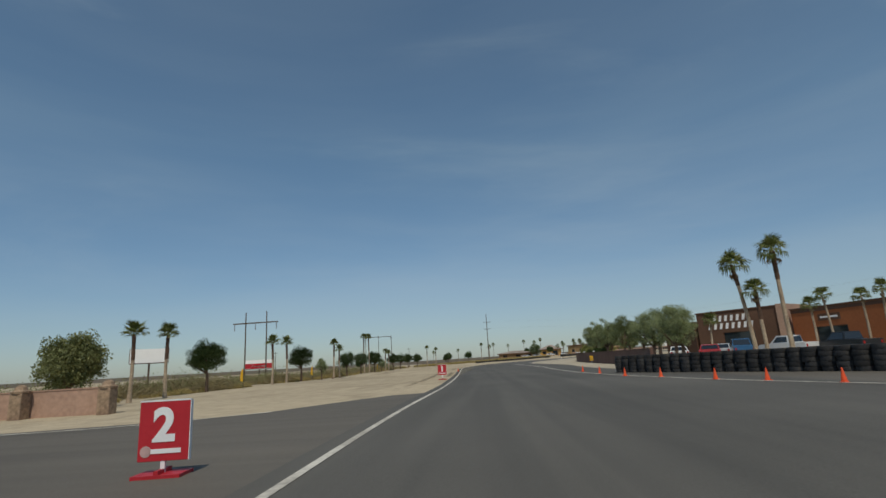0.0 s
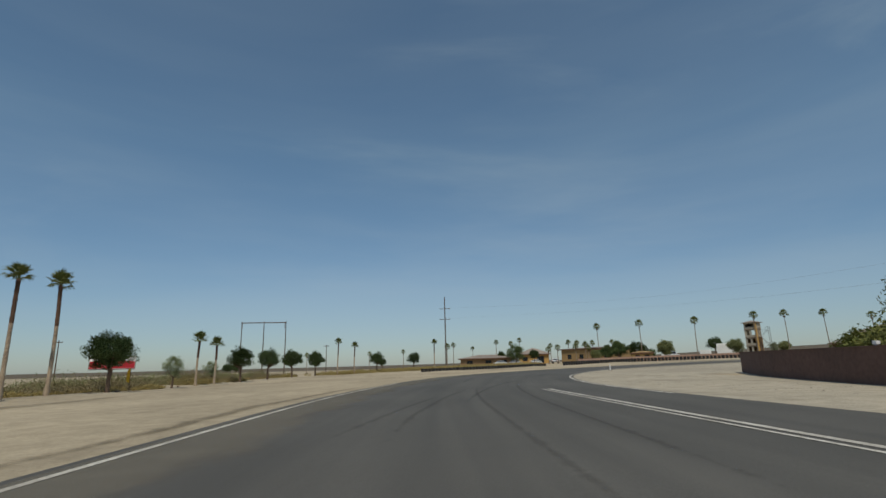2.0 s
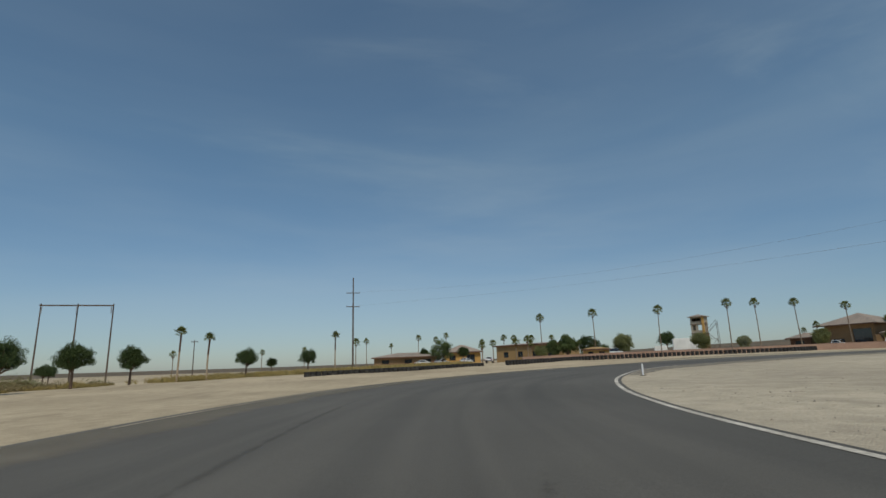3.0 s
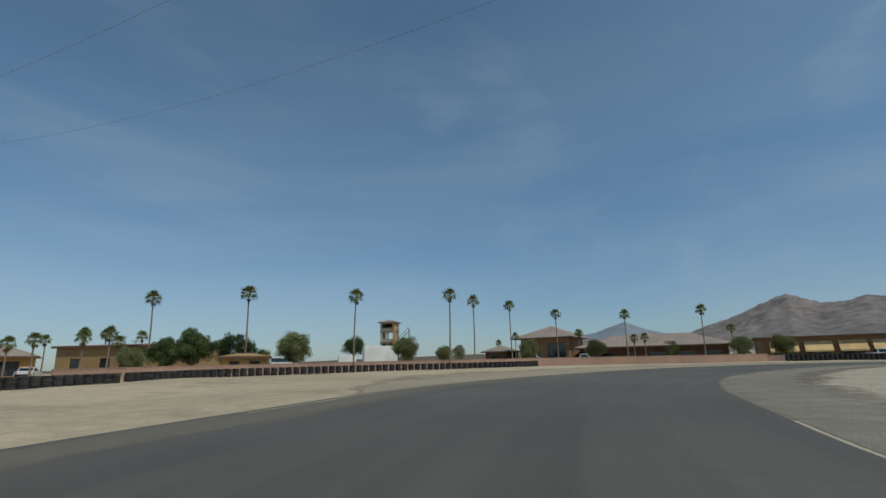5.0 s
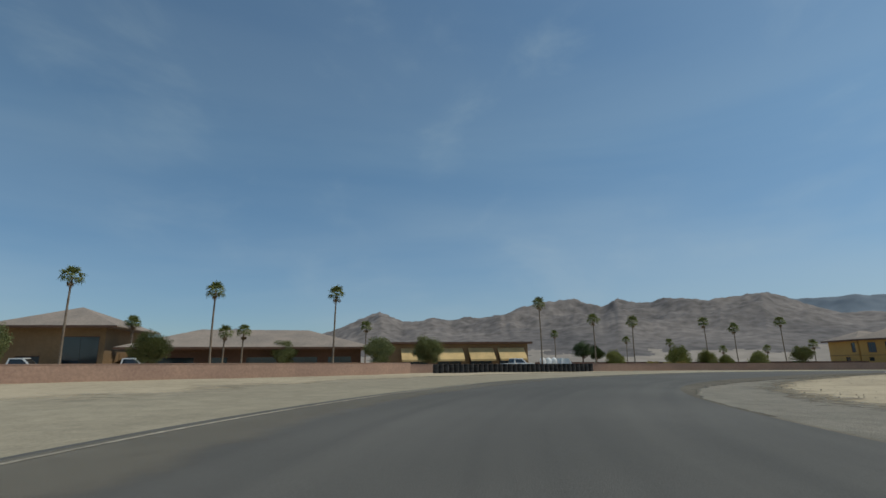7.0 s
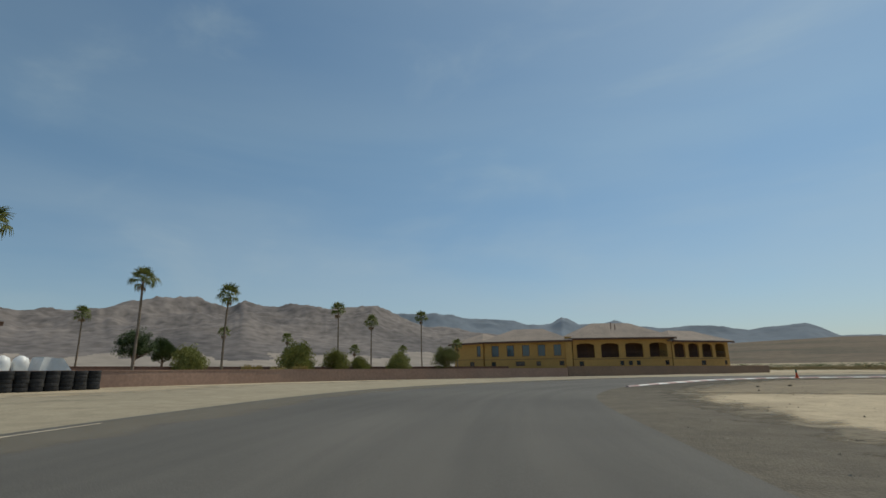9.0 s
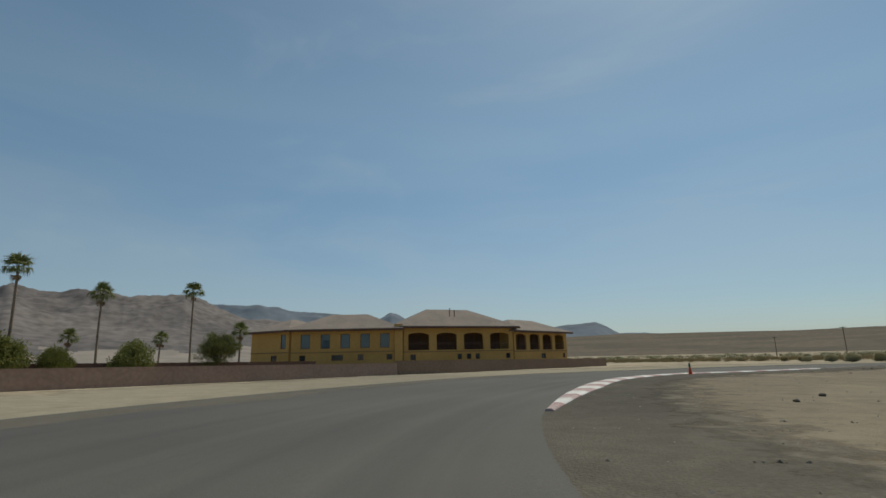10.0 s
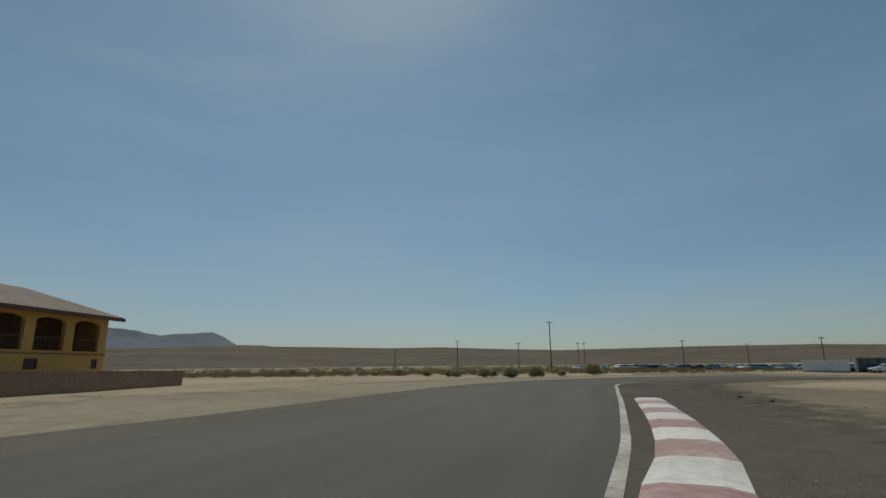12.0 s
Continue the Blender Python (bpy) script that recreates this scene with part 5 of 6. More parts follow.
# flat-roofed shop with tan awnings
shop = thing("awning_building", "flat-roofed brown building with four tan awnings", "building", face(151.8, 121.0, 158.6, 97.4))
L = math.hypot(158.6 - 151.8, 97.4 - 121.0)
part("front_wall", opened_wall(L, -0.5, 4.3, 0.3, [(2.6, 7.0, 0.3, 2.9), (8.4, 12.6, 0.3, 2.9), (14, 18, 0.3, 2.9), (19.2, 23.6, 0.3, 2.9)]), TAN_STUCCO, shop)
for row in ((0, L, 9.7, 10, -0.5, 4.3), (0, 0.3, 0.3, 9.7, -0.5, 4.3), (L - 0.3, L, 0.3, 9.7, -0.5, 4.3)):
    part("side_wall", boxes(row), DARK_STUCCO, shop)
part("roof", boxes((-0.6, L + 0.6, -0.9, 10.4, 4.3, 4.62)), TRIM, shop)
for a, b in ((2.3, 7.2), (8.2, 12.8), (13.8, 18.2), (19.0, 23.8)):
    bm = bmesh.new()
    v = [bm.verts.new(p) for p in ((a, -0.01, 3.62), (b, -0.01, 3.62), (b, -1.7, 1.75), (a, -1.7, 1.75), (a, -0.05, 3.55), (b, -0.05, 3.55), (b, -1.7, 1.45), (a, -1.7, 1.45))]
    for f in ((0, 1, 2, 3), (7, 6, 5, 4), (3, 2, 6, 7), (0, 3, 7, 4), (1, 5, 6, 2), (0, 4, 5, 1)):
        bm.faces.new([v[i] for i in f])
    part("awning", bm, AWNING, shop)
    window_in(shop, a + 0.3, b - 0.2, 0.3, 2.9, GLASS, 0.08, 2)

# timing tower with an outside stair
tower = thing("tower", "tan four-storey observation tower with an outside stair", "tower", pose(113.0, 198.6, float(land(114, 197)) - 0.3, 0, 0, -57))
TW, TH = 4.0, 11.2
for k, (lo, hi) in enumerate(((0.0, 3.2), (3.2, 6.0), (6.0, 8.9), (8.9, TH))):
    st = part("storey", opened_wall(TW, lo, hi, 0.3, [(0.6, 1.6, lo + 0.9, hi - 0.3), (2.2, 3.4, lo + 0.9, hi - 0.3)] if k < 3 else [(0.5, 3.3, lo + 0.9, hi - 0.35)]), TOWER_STUCCO, tower)
    for row in ((0, 0.3, 0.3, 3.4, lo, hi), (TW - 0.3, TW, 0.3, 3.4, lo, hi), *([(0, TW, 3.4, 3.7, lo, hi)] if k != 2 else [])):
        part("side_wall", boxes(row), TOWER_STUCCO if k > 1 else TAN_STUCCO, st)
    part("floor_slab", boxes((-0.15, TW + 0.15, -0.15, 3.8, lo - 0.1, lo + 0.05)), TRIM, st)
part("corner_column", boxes((TW - 0.45, TW + 0.15, -0.25, 0.35, 0, TH)), YELLOW_STUCCO, tower)
part("roof", hip_roof(0, TW, 0, 3.7, TH, 0.9, 0.6), ROOF, tower)
stair = bmesh.new()
for k in range(3):
    for s in range(12):
        a = s / 12
        x = TW + 0.4 + (3.0 * a if k % 2 == 0 else 3.0 * (1 - a))
        box(stair, x, x + 0.28, 0.6, 1.8, 0.2 + 2.9 * (k + a), 0.26 + 2.9 * (k + a))
    rod(stair, (TW + 0.4, 0.6, 1.1 + 2.9 * k), (TW + 3.6, 0.6, 1.1 + 2.9 * (k + 1) if k % 2 == 0 else 1.1 + 2.9 * k), 0.05, 0.05, 5)
for x in (TW + 0.4, TW + 3.6):
    for y in (0.6, 1.8):
        rod(stair, (x, y, -0.1), (x, y, 9.6), 0.07, 0.07, 6)
part("stair", stair, RUST_STEEL, tower)

# clubhouse beside the paddock
club = thing("clubhouse", "brown stucco clubhouse with a raised entrance block and light lettering shapes", "building", pose(0, 0, 0))


def club_part(name, a, b, depth, h, material, holes=()):
    m = face(*a, *b)
    length = math.hypot(b[0] - a[0], b[1] - a[1])
    w = part(name, opened_wall(length, -0.4, h, 0.35, list(holes)), material, club, at=m)
    for row in ((0, 0.35, 0.35, depth, -0.4, h), (length - 0.35, length, 0.35, depth, -0.4, h), (0, length, depth, depth + 0.35, -0.4, h)):
        part("side_wall", boxes(row), material, w)
    part("roof", boxes((0.1, length - 0.1, 0.2, depth, h - 0.5, h - 0.3)), ROOF, w)
    part("parapet_cap", boxes((-0.12, length + 0.12, -0.12, 0.45, h + 0.003, h + 0.16)), TRIM, w)
    for x0, x1, z0, z1 in holes:
        window_in(w, x0, x1, z0, z1, GLASS, 0.12, 1)
    return w, length


entry, el = club_part("entrance_block", (31.2, 18.6), (38.0, 10.4), 9, 5.75, DARK_STUCCO, [(3.4, 7.6, 0.1, 2.9)])
for row, (n, x0, step, z0) in enumerate(((6, 2.3, 0.78, 4.42), (8, 1.5, 0.80, 3.38))):
    for k in range(n):
        x = x0 + step * k
        stem = boxes((x, x + 0.34, -0.06, -0.005, z0, z0 + 0.8))
        for v in stem.verts:
            v.co.x += 0.22 * (v.co.z - z0)
        part("letter_shape", stem, SIGN_WHITE, entry)
part("corner_pier", boxes((el + 0.004, el + 0.9, -0.25, 9.0, -0.4, 6.0)), PINK_BLOCK, entry)
north, _ = club_part("north_wing", (29.6, 27.2), (31.0, 19.2), 9, 4.6, DARK_STUCCO, [(2.2, 5.6, 0.4, 2.4)])
part("sign_panel", boxes((3.2, 4.9, -0.05, -0.005, 3.1, 3.8)), SIGN_WHITE, north)
south, sl = club_part("south_wing", (39.2, 9.6), (45.0, -10.5), 4, 5.0, ORANGE_STUCCO, [(3.0, 7.0, 0.1, 2.7), (12, 16, 0.1, 2.7)])
part("eave_band", boxes((0, sl, -0.04, -0.003, 4.55, 4.95)), TRIM, south)
for a, b, z in ((3.6, 6.4, 3.35), (14.6, 18.0, 3.5)):
    p = part("sign_panel", boxes((a, b, -0.06, -0.005, z, z + 0.8)), SIGN_WHITE if a > 10 else DARK_STUCCO, south)
    part("print_bar", boxes((a + 0.3, b - 0.3, -0.075, -0.062, z + 0.3, z + 0.52)), DARK_PRINT if a > 10 else SIGN_WHITE, p)

# houses beyond the outer bend
house("ochre_house", "low ochre house with an ochre roof among trees", face(53.0, 151.0, 57.8, 149.2), 5.1, 3.6, 2.0, 0.55, YELLOW_STUCCO, [(0.8, 1.9, 0.6, 1.6), (3.0, 4.2, 0.6, 1.6)], 0.3, roof=OCHRE_STUCCO)
house("brown_hall", "long flat brown hall behind palms", face(41.0, 176.0, 53.5, 163.0), 18, 10, 3.9, 0.6, OCHRE_STUCCO, [(2, 3.4, 1, 2.4), (6, 7.4, 1, 2.4), (10, 11.4, 1, 2.4), (14, 15.4, 1, 2.4)], 0.4)
house("tan_house", "tan house with a gabled grey roof", face(30.5, 192.0, 40.5, 190.5), 10, 9, 3.0, 2.2, YELLOW_STUCCO, [(1.2, 3.0, 0.8, 2.2), (6, 8.4, 0.2, 2.4)])
house("roadside_house", "low tan house with a broad shallow roof", face(10.5, 186.0, 27.5, 182.5), 17.4, 11, 2.3, 1.3, TAN_STUCCO, [(2, 4, 0.7, 1.8), (8, 10, 0.7, 1.8), (13, 15, 0.7, 1.8)])


def container(m, w, d, h, label, group=""):
    t = thing("container", label, "container", m, group)
    part("shell", boxes((0, w, 0, d, 0.15, h), bevel=0.03), WHITE_PAINT, t)
    rib = finish(boxes((0.2, 0.32, -0.03, -0.003, 0.3, h - 0.12)), "rib", WHITE_PAINT)
    for k in range(int(w / 0.5)):
        part("rib", rib, WHITE_PAINT, t, at=Matrix.Translation((0.5 * k, 0, 0)))
    for y0 in (0.2, d - 0.4):
        part("skid", boxes((0.1, w - 0.1, y0, y0 + 0.2, -0.1, 0.146)), GREY_METAL, t)


container(face(82.8, 164.2, 87.8, 161.2), 5.8, 4.0, 3.8, "large white box container behind the wall", "white containers")
container(face(78.8, 166.0, 81.4, 164.6), 2.9, 2.4, 2.2, "small white box container behind the wall", "white containers")
container(face(51.5, -47.5, 46.4, -43.0), 6.8, 2.4, 2.1, "white storage container at the scrap yard", "white containers")
shed = thing("shed", "long low grey open shed at the scrap yard", "shed", on(45.8, -42.4, 138) @ Matrix.Scale(1.4, 4))
part("roof", boxes((0, 3.4, 0, 2.6, 1.65, 1.8)), GREY_METAL, shed)
for row in ((0, 3.4, 2.4, 2.6, 0, 1.65), (0, 0.2, 0, 2.4, 0, 1.65)):
    part("side_wall", boxes(row), GREY_METAL, shed)
for k in range(4):
    part("post", boxes((0.25 + 0.95 * k, 0.37 + 0.95 * k, 0.05, 0.17, 0, 1.65)), RUST_STEEL, shed)


# ---- poles and lines ----
def power_pole(x, y, top, label, arms=((0.6, 2.2), (2.2, 2.2)), r=0.17, group="power poles", material=POLE_WOOD, turn=0.0):
    z = float(land(x, y))
    t = thing("power_pole", label, "pole", pose(x, y, z, 0, 0, turn), group)
    h = top - z
    part("post", rod(bmesh.new(), (0, 0, -0.2), (0, 0, h), r, r * 0.6, 8), material, t)
    for down, wide in arms:
        c = part("crossarm", boxes((-wide / 2, wide / 2, -0.06, 0.06, h - down - 0.07, h - down + 0.07)), material, t)
        for s in (-1, 1):
            part("insulator", lathe(bmesh.new(), [(0.05, 0), (0.06, 0.08), (0.03, 0.12), (0.05, 0.2)], 6, Matrix.Translation((s * (wide / 2 - 0.1), 0, h - down + 0.072))), GREY_METAL, c)


power_pole(5.0, 157.6, 20.0, "tall slim wooden power pole with short crossarms", ((3.3, 2.8), (6.2, 2.8)), 0.2)
power_pole(61.7, 6.0, 10.5, "wooden power pole carrying cables over the infield", ((0.4, 2.2), (1.6, 2.2)), 0.17)


def cable(pegs, label):
    """A slack wire hung through the given places, evenly curved between them."""
    t = thing("overhead_cable", label, "cable", pose(*pegs[0]), "overhead cables")
    y = np.array([p[1] for p in pegs])
    fits = [np.polyfit(y, [p[i] for p in pegs], len(pegs) - 1) for i in (0, 2)]
    run = np.linspace(y[0], y[-1], 49)
    pts = [Vector((np.polyval(fits[0], v), v, np.polyval(fits[1], v))) - Vector(pegs[0]) for v in run]
    bm = bmesh.new()
    for p, q in zip(pts, pts[1:]):
        rod(bm, p, q, 0.007, 0.007, 5)
    bmesh.ops.remove_doubles(bm, verts=bm.verts, dist=0.002)
    part("wire", bm, GREY_METAL, t)


cable([(6.2, 157.5, 14.0), (25.5, 120, 11.2), (34.8, 90, 8.95), (60.9, 6.0, 9.0)], "thin grey power cable hanging over the track")
cable([(6.3, 157.5, 16.9), (31.8, 120, 13.2), (40.0, 90, 10.9), (62.5, 6.0, 10.1)], "thin grey power cable hanging over the track")
power_pole(80.4, -101.6, 14.0, "tall dark wooden power pole", ((0.5, 1.8),), 0.19)
for x, y, z in ((105.6, -109.8, 9.0), (123.2, -131.2, 7.3), (83.3, -125.7, 9.0), (58.2, -138.7, 9.5), (56.2, -138.1, 9.5), (48.5, -89.5, 8.0), (6.3, -121.3, 8.2), (24.6, -71.6, 7.8), (-30, 172, 8.4), (60, 215, 8.8), (-70, 118, 8.0)):
    power_pole(x, y, z, "distant wooden utility pole", ((0.4, 1.5),), 0.14)


def frame_pylon(ax, ay, bx, by, top, beam, legs, label):
    """A timber H-frame: legs under a long crossbeam with hanging insulators."""
    z = float(land(ax, ay))
    length = math.hypot(bx - ax, by - ay)
    t = thing("pylon", label, "pylon", pose(ax, ay, z, 0, 0, math.degrees(math.atan2(by - ay, bx - ax))), "timber pylons")
    part("crossbeam", boxes((-0.1, length + 0.1, -0.09, 0.09, beam - z - 0.1, beam - z + 0.1)), POLE_WOOD, t)
    for s in legs:
        part("leg", rod(bmesh.new(), (s * length, 0.26, -0.2), (s * length, 0.26, top - z), 0.14, 0.09, 8), POLE_WOOD, t)
    for s in (0.02, 0.5, 0.98):
        part("insulator", rod(bmesh.new(), (s * length, 0, beam - z - 0.15), (s * length, 0, beam - z - 1.2), 0.08, 0.08, 6), GREY_METAL, t)


frame_pylon(-42.6, 28.0, -34.8, 27.6, 11.6, 9.7, (0.26, 0.74), "weathered H-frame power pylon with two legs")
frame_pylon(-41.8, 134.9, -32.2, 136.1, 12.3, 12.0, (0.0, 0.5, 1.0), "weathered power pylon with three legs")


def billboard(x, y, turn, w, h, up, board, label, bands=()):
    t = thing("billboard", label, "billboard", on(x, y, turn), "billboards")
    part("board", boxes((-w / 2, w / 2, -0.12, 0.12, up, up + h)), board, t)
    part("post", rod(bmesh.new(), (0, 0.35, -0.3), (0, 0.35, up + h * 0.6), 0.25, 0.25, 8), RUST_STEEL, t)
    part("catwalk", boxes((-w / 2, w / 2, -0.75, -0.15, up - 0.28, up - 0.16), (-w / 2, w / 2, 0.125, 0.2, up - 0.15, up + 0.15)), RUST_STEEL, t)
    for x in (-w / 2 - 0.082, w / 2 + 0.082):
        part("edge_frame", boxes((x - 0.078, x + 0.078, -0.15, 0.15, up - 0.1, up + h + 0.1)), RUST_STEEL, t)
    for x0, x1, z0, z1, mt in bands:
        part("print_area", boxes((x0, x1, -0.14, -0.123, up + z0, up + z1)), mt, t)


billboard(-92, 82, 28, 9.4, 3.8, 6.3, BOARD_WHITE, "large blank white roadside billboard")
billboard(-112, 205, 20, 14, 4.4, 3.6, BOARD_WHITE, "red and white roadside billboard", ((-6.9, 6.9, 0.1, 2.6, SIGN_RED), (-4, 3, 0.9, 1.5, SIGN_WHITE)))


# ---- signs, cones and posts beside the track ----
def marker(x, y, turn, digit, lift=0.36):
    t = thing("brake_marker", "red brake marker board with a white number " + digit, "sign", on(x, y, turn), "brake markers")
    b = part("board", boxes((-0.34, 0.34, -0.03, 0.03, lift, lift + 0.78), bevel=0.008), SIGN_RED, t)
    part("edge", boxes((-0.34, 0.34, -0.032, 0.032, lift + 0.783, lift + 0.80), (0.342, 0.352, -0.032, 0.032, lift, lift + 0.78)), SIGN_WHITE, b)
    cu = bpy.data.curves.new("numeral", "FONT")
    cu.body, cu.size, cu.extrude, cu.offset, cu.align_x = digit, 0.60, 0.003, 0.022, "CENTER"
    cu.materials.append(SIGN_WHITE)
    n = new("numeral", cu)
    n.parent, n.matrix_basis = b, pose(0, -0.035, lift + 0.27, 90, 0, 0)
    part("print_bar", boxes((-0.16, 0.24, -0.038, -0.0315, lift + 0.1, lift + 0.16)), SIGN_WHITE, b)
    part("print_disc", lathe(bmesh.new(), [(0.075, 0), (0.075, 0.006)], 14, pose(-0.23, -0.0315, lift + 0.13, 90, 0, 0)), KERB_RED, b)
    part("post", boxes((-0.03, 0.03, -0.02, 0.02, 0, lift)), SIGN_WHITE, t)
    part("foot", boxes((-0.32, 0.32, -0.22, 0.22, 0.0, 0.05), (-0.03, 0.03, -0.2, 0.2, 0.052, 0.1)), SIGN_RED, t)


marker(-6.2, -51.0, 6, "2", 0.2)
marker(-4.35, -17.1, 4, "1")

CONE_SHELL = finish(lathe(bmesh.new(), [(0.15, 0.035), (0.145, 0.06), (0.035, 0.66), (0.03, 0.71)], 14), "shell", CONE, True)
CONE_FOOT = finish(boxes((-0.19, 0.19, -0.19, 0.19, 0, 0.034), bevel=0.012), "foot", CONE)


def cone(x, y, size=1.0, label="orange plastic traffic cone standing on the track edge", lean=0.0, sleeve=False):
    t = thing("traffic_cone", label, "traffic cone", pose(x, y, float(land(x, y)) + 0.012, lean, 0, (x * 77) % 360) @ Matrix.Scale(size, 4), "traffic cones")
    part("shell", CONE_SHELL, CONE, t)
    part("foot", CONE_FOOT, CONE, t)
    if sleeve:
        part("sleeve", lathe(bmesh.new(), [(0.07, 0.52), (0.075, 0.54), (0.06, 0.82), (0.03, 0.84)], 10), GREEN_SLEEVE, t, "dark green sleeve on its tip")


for x, y in ((9.5, -45.0), (8.9, -42.2), (8.2, -39.5), (7.5, -37.2), (6.9, -33.0), (6.1, -30.0), (6.1, -24.5), (6.2, -19.0)):
    cone(x, y, 0.6)
cone(-3.95, 12.7, 0.64, "orange plastic traffic cone on the sand beside the track")
cone(123.75, 36.6, 0.95, "orange traffic cone with a green sleeve behind the kerb", 3, True)
wp = thing("marker_post", "small white marker post at the inner edge", "post", on(20.6, 74.8))
part("post", rod(bmesh.new(), (0, 0, 0), (0, 0, 0.62), 0.05, 0.05), SIGN_WHITE, wp)
part("foot", boxes((-0.12, 0.12, -0.12, 0.12, 0, 0.03)), CAR_BLACK, wp)
ys = thing("yellow_sign", "small yellow panel on a thin post before the brown wall", "sign", on(12.2, 4.4, -8), "yellow signs")
part("panel", boxes((-0.20, 0.20, -0.01, 0.01, 0.42, 0.95), bevel=0.004), SIGN_YELLOW, ys)
for z in (0.5, 0.62, 0.78):
    part("print_bar", boxes((-0.15, 0.15, -0.018, -0.0105, z, z + 0.045)), DARK_PRINT, ys)
part("post", boxes((-0.025, 0.025, 0.012, 0.05, 0, 0.9)), GREY_METAL, ys)
for x, y in ((-24.0, 12.7), (-23.8, -9.5), (-24.0, 62)):
    fl = thing("feather_flag", "yellow feather flag on a dark pole in the row", "flag", on(x, y, 40), "feather flags")
    part("pole", rod(bmesh.new(), (0, 0, -0.1), (0, 0, 1.95), 0.02, 0.015, 6), DARK_POST, fl)
    bm = bmesh.new()
    pts = [(-0.03, 0.7), (-0.24, 0.8), (-0.28, 1.2), (-0.22, 1.7), (-0.12, 1.9), (-0.03, 1.93)]
    prism(bm, pts, -0.006, 0.006)
    part("cloth", bm, SIGN_YELLOW, fl)
for y in (10.0, 18.6, 24.8, 30.4, 36.0):
    wx = float(np.interp(y, [p[1] for p in WEST], [p[0] for p in WEST]))
    wl_ = thing("wall_lamp", "small white box lamp on top of the brown wall", "lamp", on(wx, y, 0, 1.38), "lamps on the brown wall")
    part("base", boxes((-0.06, 0.06, -0.06, 0.06, 0.0, 0.03)), GREY_METAL, wl_)
    part("head", boxes((-0.08, 0.08, -0.09, 0.09, 0.03, 0.16), bevel=0.012), SIGN_WHITE, wl_)
rock = random.Random(3)
for k in range(26):
    x, y = (rock.uniform(-25.5, -23), rock.uniform(-38, 95)) if k < 14 else (rock.uniform(100, 118), rock.uniform(10, 66))
    if k >= 14 and x > np.interp(y, (10, 30, 46, 60, 70), (112, 119, 122, 120, 112)):
        continue
    bm = bmesh.new()
    bmesh.ops.create_icosphere(bm, subdivisions=2, radius=1)
    s = rock.uniform(0.1, 0.22) if k < 14 else rock.uniform(0.05, 0.11)
    for v in bm.verts:
        v.co *= 1 + 0.35 * noise.noise(v.co * 1.7 + Vector((k, 0, 0)))
        v.co.z *= 0.65
    solid("rock", bm, STONE if k < 14 else GRAVEL, "rough tan stone lying on the sand" if k < 14 else "small grey stone on the gravel", "rock", on(x, y, 0, s * 0.3) @ Matrix.Scale(s, 4), "loose rocks")




def strewn(name, spots, material, label, seed):
    """Loose stones too many to count: small uneven lumps half sunk in the gravel."""
    rnd = random.Random(seed)
    verts, faces = [], []
    for x, y, r in spots:
        z, i = float(land(x, y)) + r * 0.15, len(verts)
        for dx, dy, dz in ((1, 0, 0), (0, 1, 0), (-1, 0, 0), (0, -1, 0), (0, 0, 0.8), (0, 0, -0.6)):
            k = r * rnd.uniform(0.65, 1.3)
            verts.append((x + dx * k + rnd.uniform(-0.3, 0.3) * r, y + dy * k + rnd.uniform(-0.3, 0.3) * r, z + dz * k))
        for p in range(4):
            q = (p + 1) % 4
            faces += [(i + p, i + q, i + 4), (i + q, i + p, i + 5)]
    me = bpy.data.meshes.new(name)
    me.from_pydata(verts, [], faces)
    me.materials.append(material)
    return tagged(new(name, me), label, "stones", kind="stuff")


PALE_STONE = mat("pale_grey_pebble", (0.36, 0.32, 0.26), 0.95, vary=0.3, scale=9, second=(0.26, 0.23, 0.19))
DARK_STONE = mat("dark_grey_pebble", (0.15, 0.135, 0.11), 0.95, vary=0.3, scale=9, second=(0.10, 0.09, 0.075))
rs = random.Random(12)
spots, dark_spots = [], []
for _ in range(9000):
    i = rs.randrange(int(len(INNER) * 0.18), len(INNER) - 4)
    off = 0.5 + abs(rs.gauss(0, 4.5))
    p = INNER[i] - inn[i] * off
    k = noise.noise((p[0] / 3.5, p[1] / 3.5, 7.0))
    if k < rs.uniform(-0.5, 0.35):
        continue
    r = 0.018 * math.exp(rs.gauss(0, 0.5)) * (1.5 if rs.random() < 0.06 else 1.0)
    r = min(r, 0.036)
    (dark_spots if rs.random() < 0.45 and i > len(INNER) * 0.55 else spots).append((float(p[0]), float(p[1]), r))
strewn("loose_pebbles", spots, PALE_STONE, "pale pebbles strewn over the gravel inside the bend", 13)
strewn("loose_pebbles", dark_spots, DARK_STONE, "dark stones strewn over the gravel inside the bend", 14)

# ---- vehicles ----
WHEEL_TYRE = finish(lathe(bmesh.new(), [(0.2, -0.1), (0.31, -0.11), (0.34, -0.06), (0.34, 0.06), (0.31, 0.11), (0.2, 0.1)], 16), "tyre", RUBBER, True)
WHEEL_RIM = finish(lathe(bmesh.new(), [(0.2, -0.085), (0.16, -0.06), (0.05, -0.075), (0.05, 0.075), (0.16, 0.06), (0.2, 0.085)], 12), "rim", CHROME)


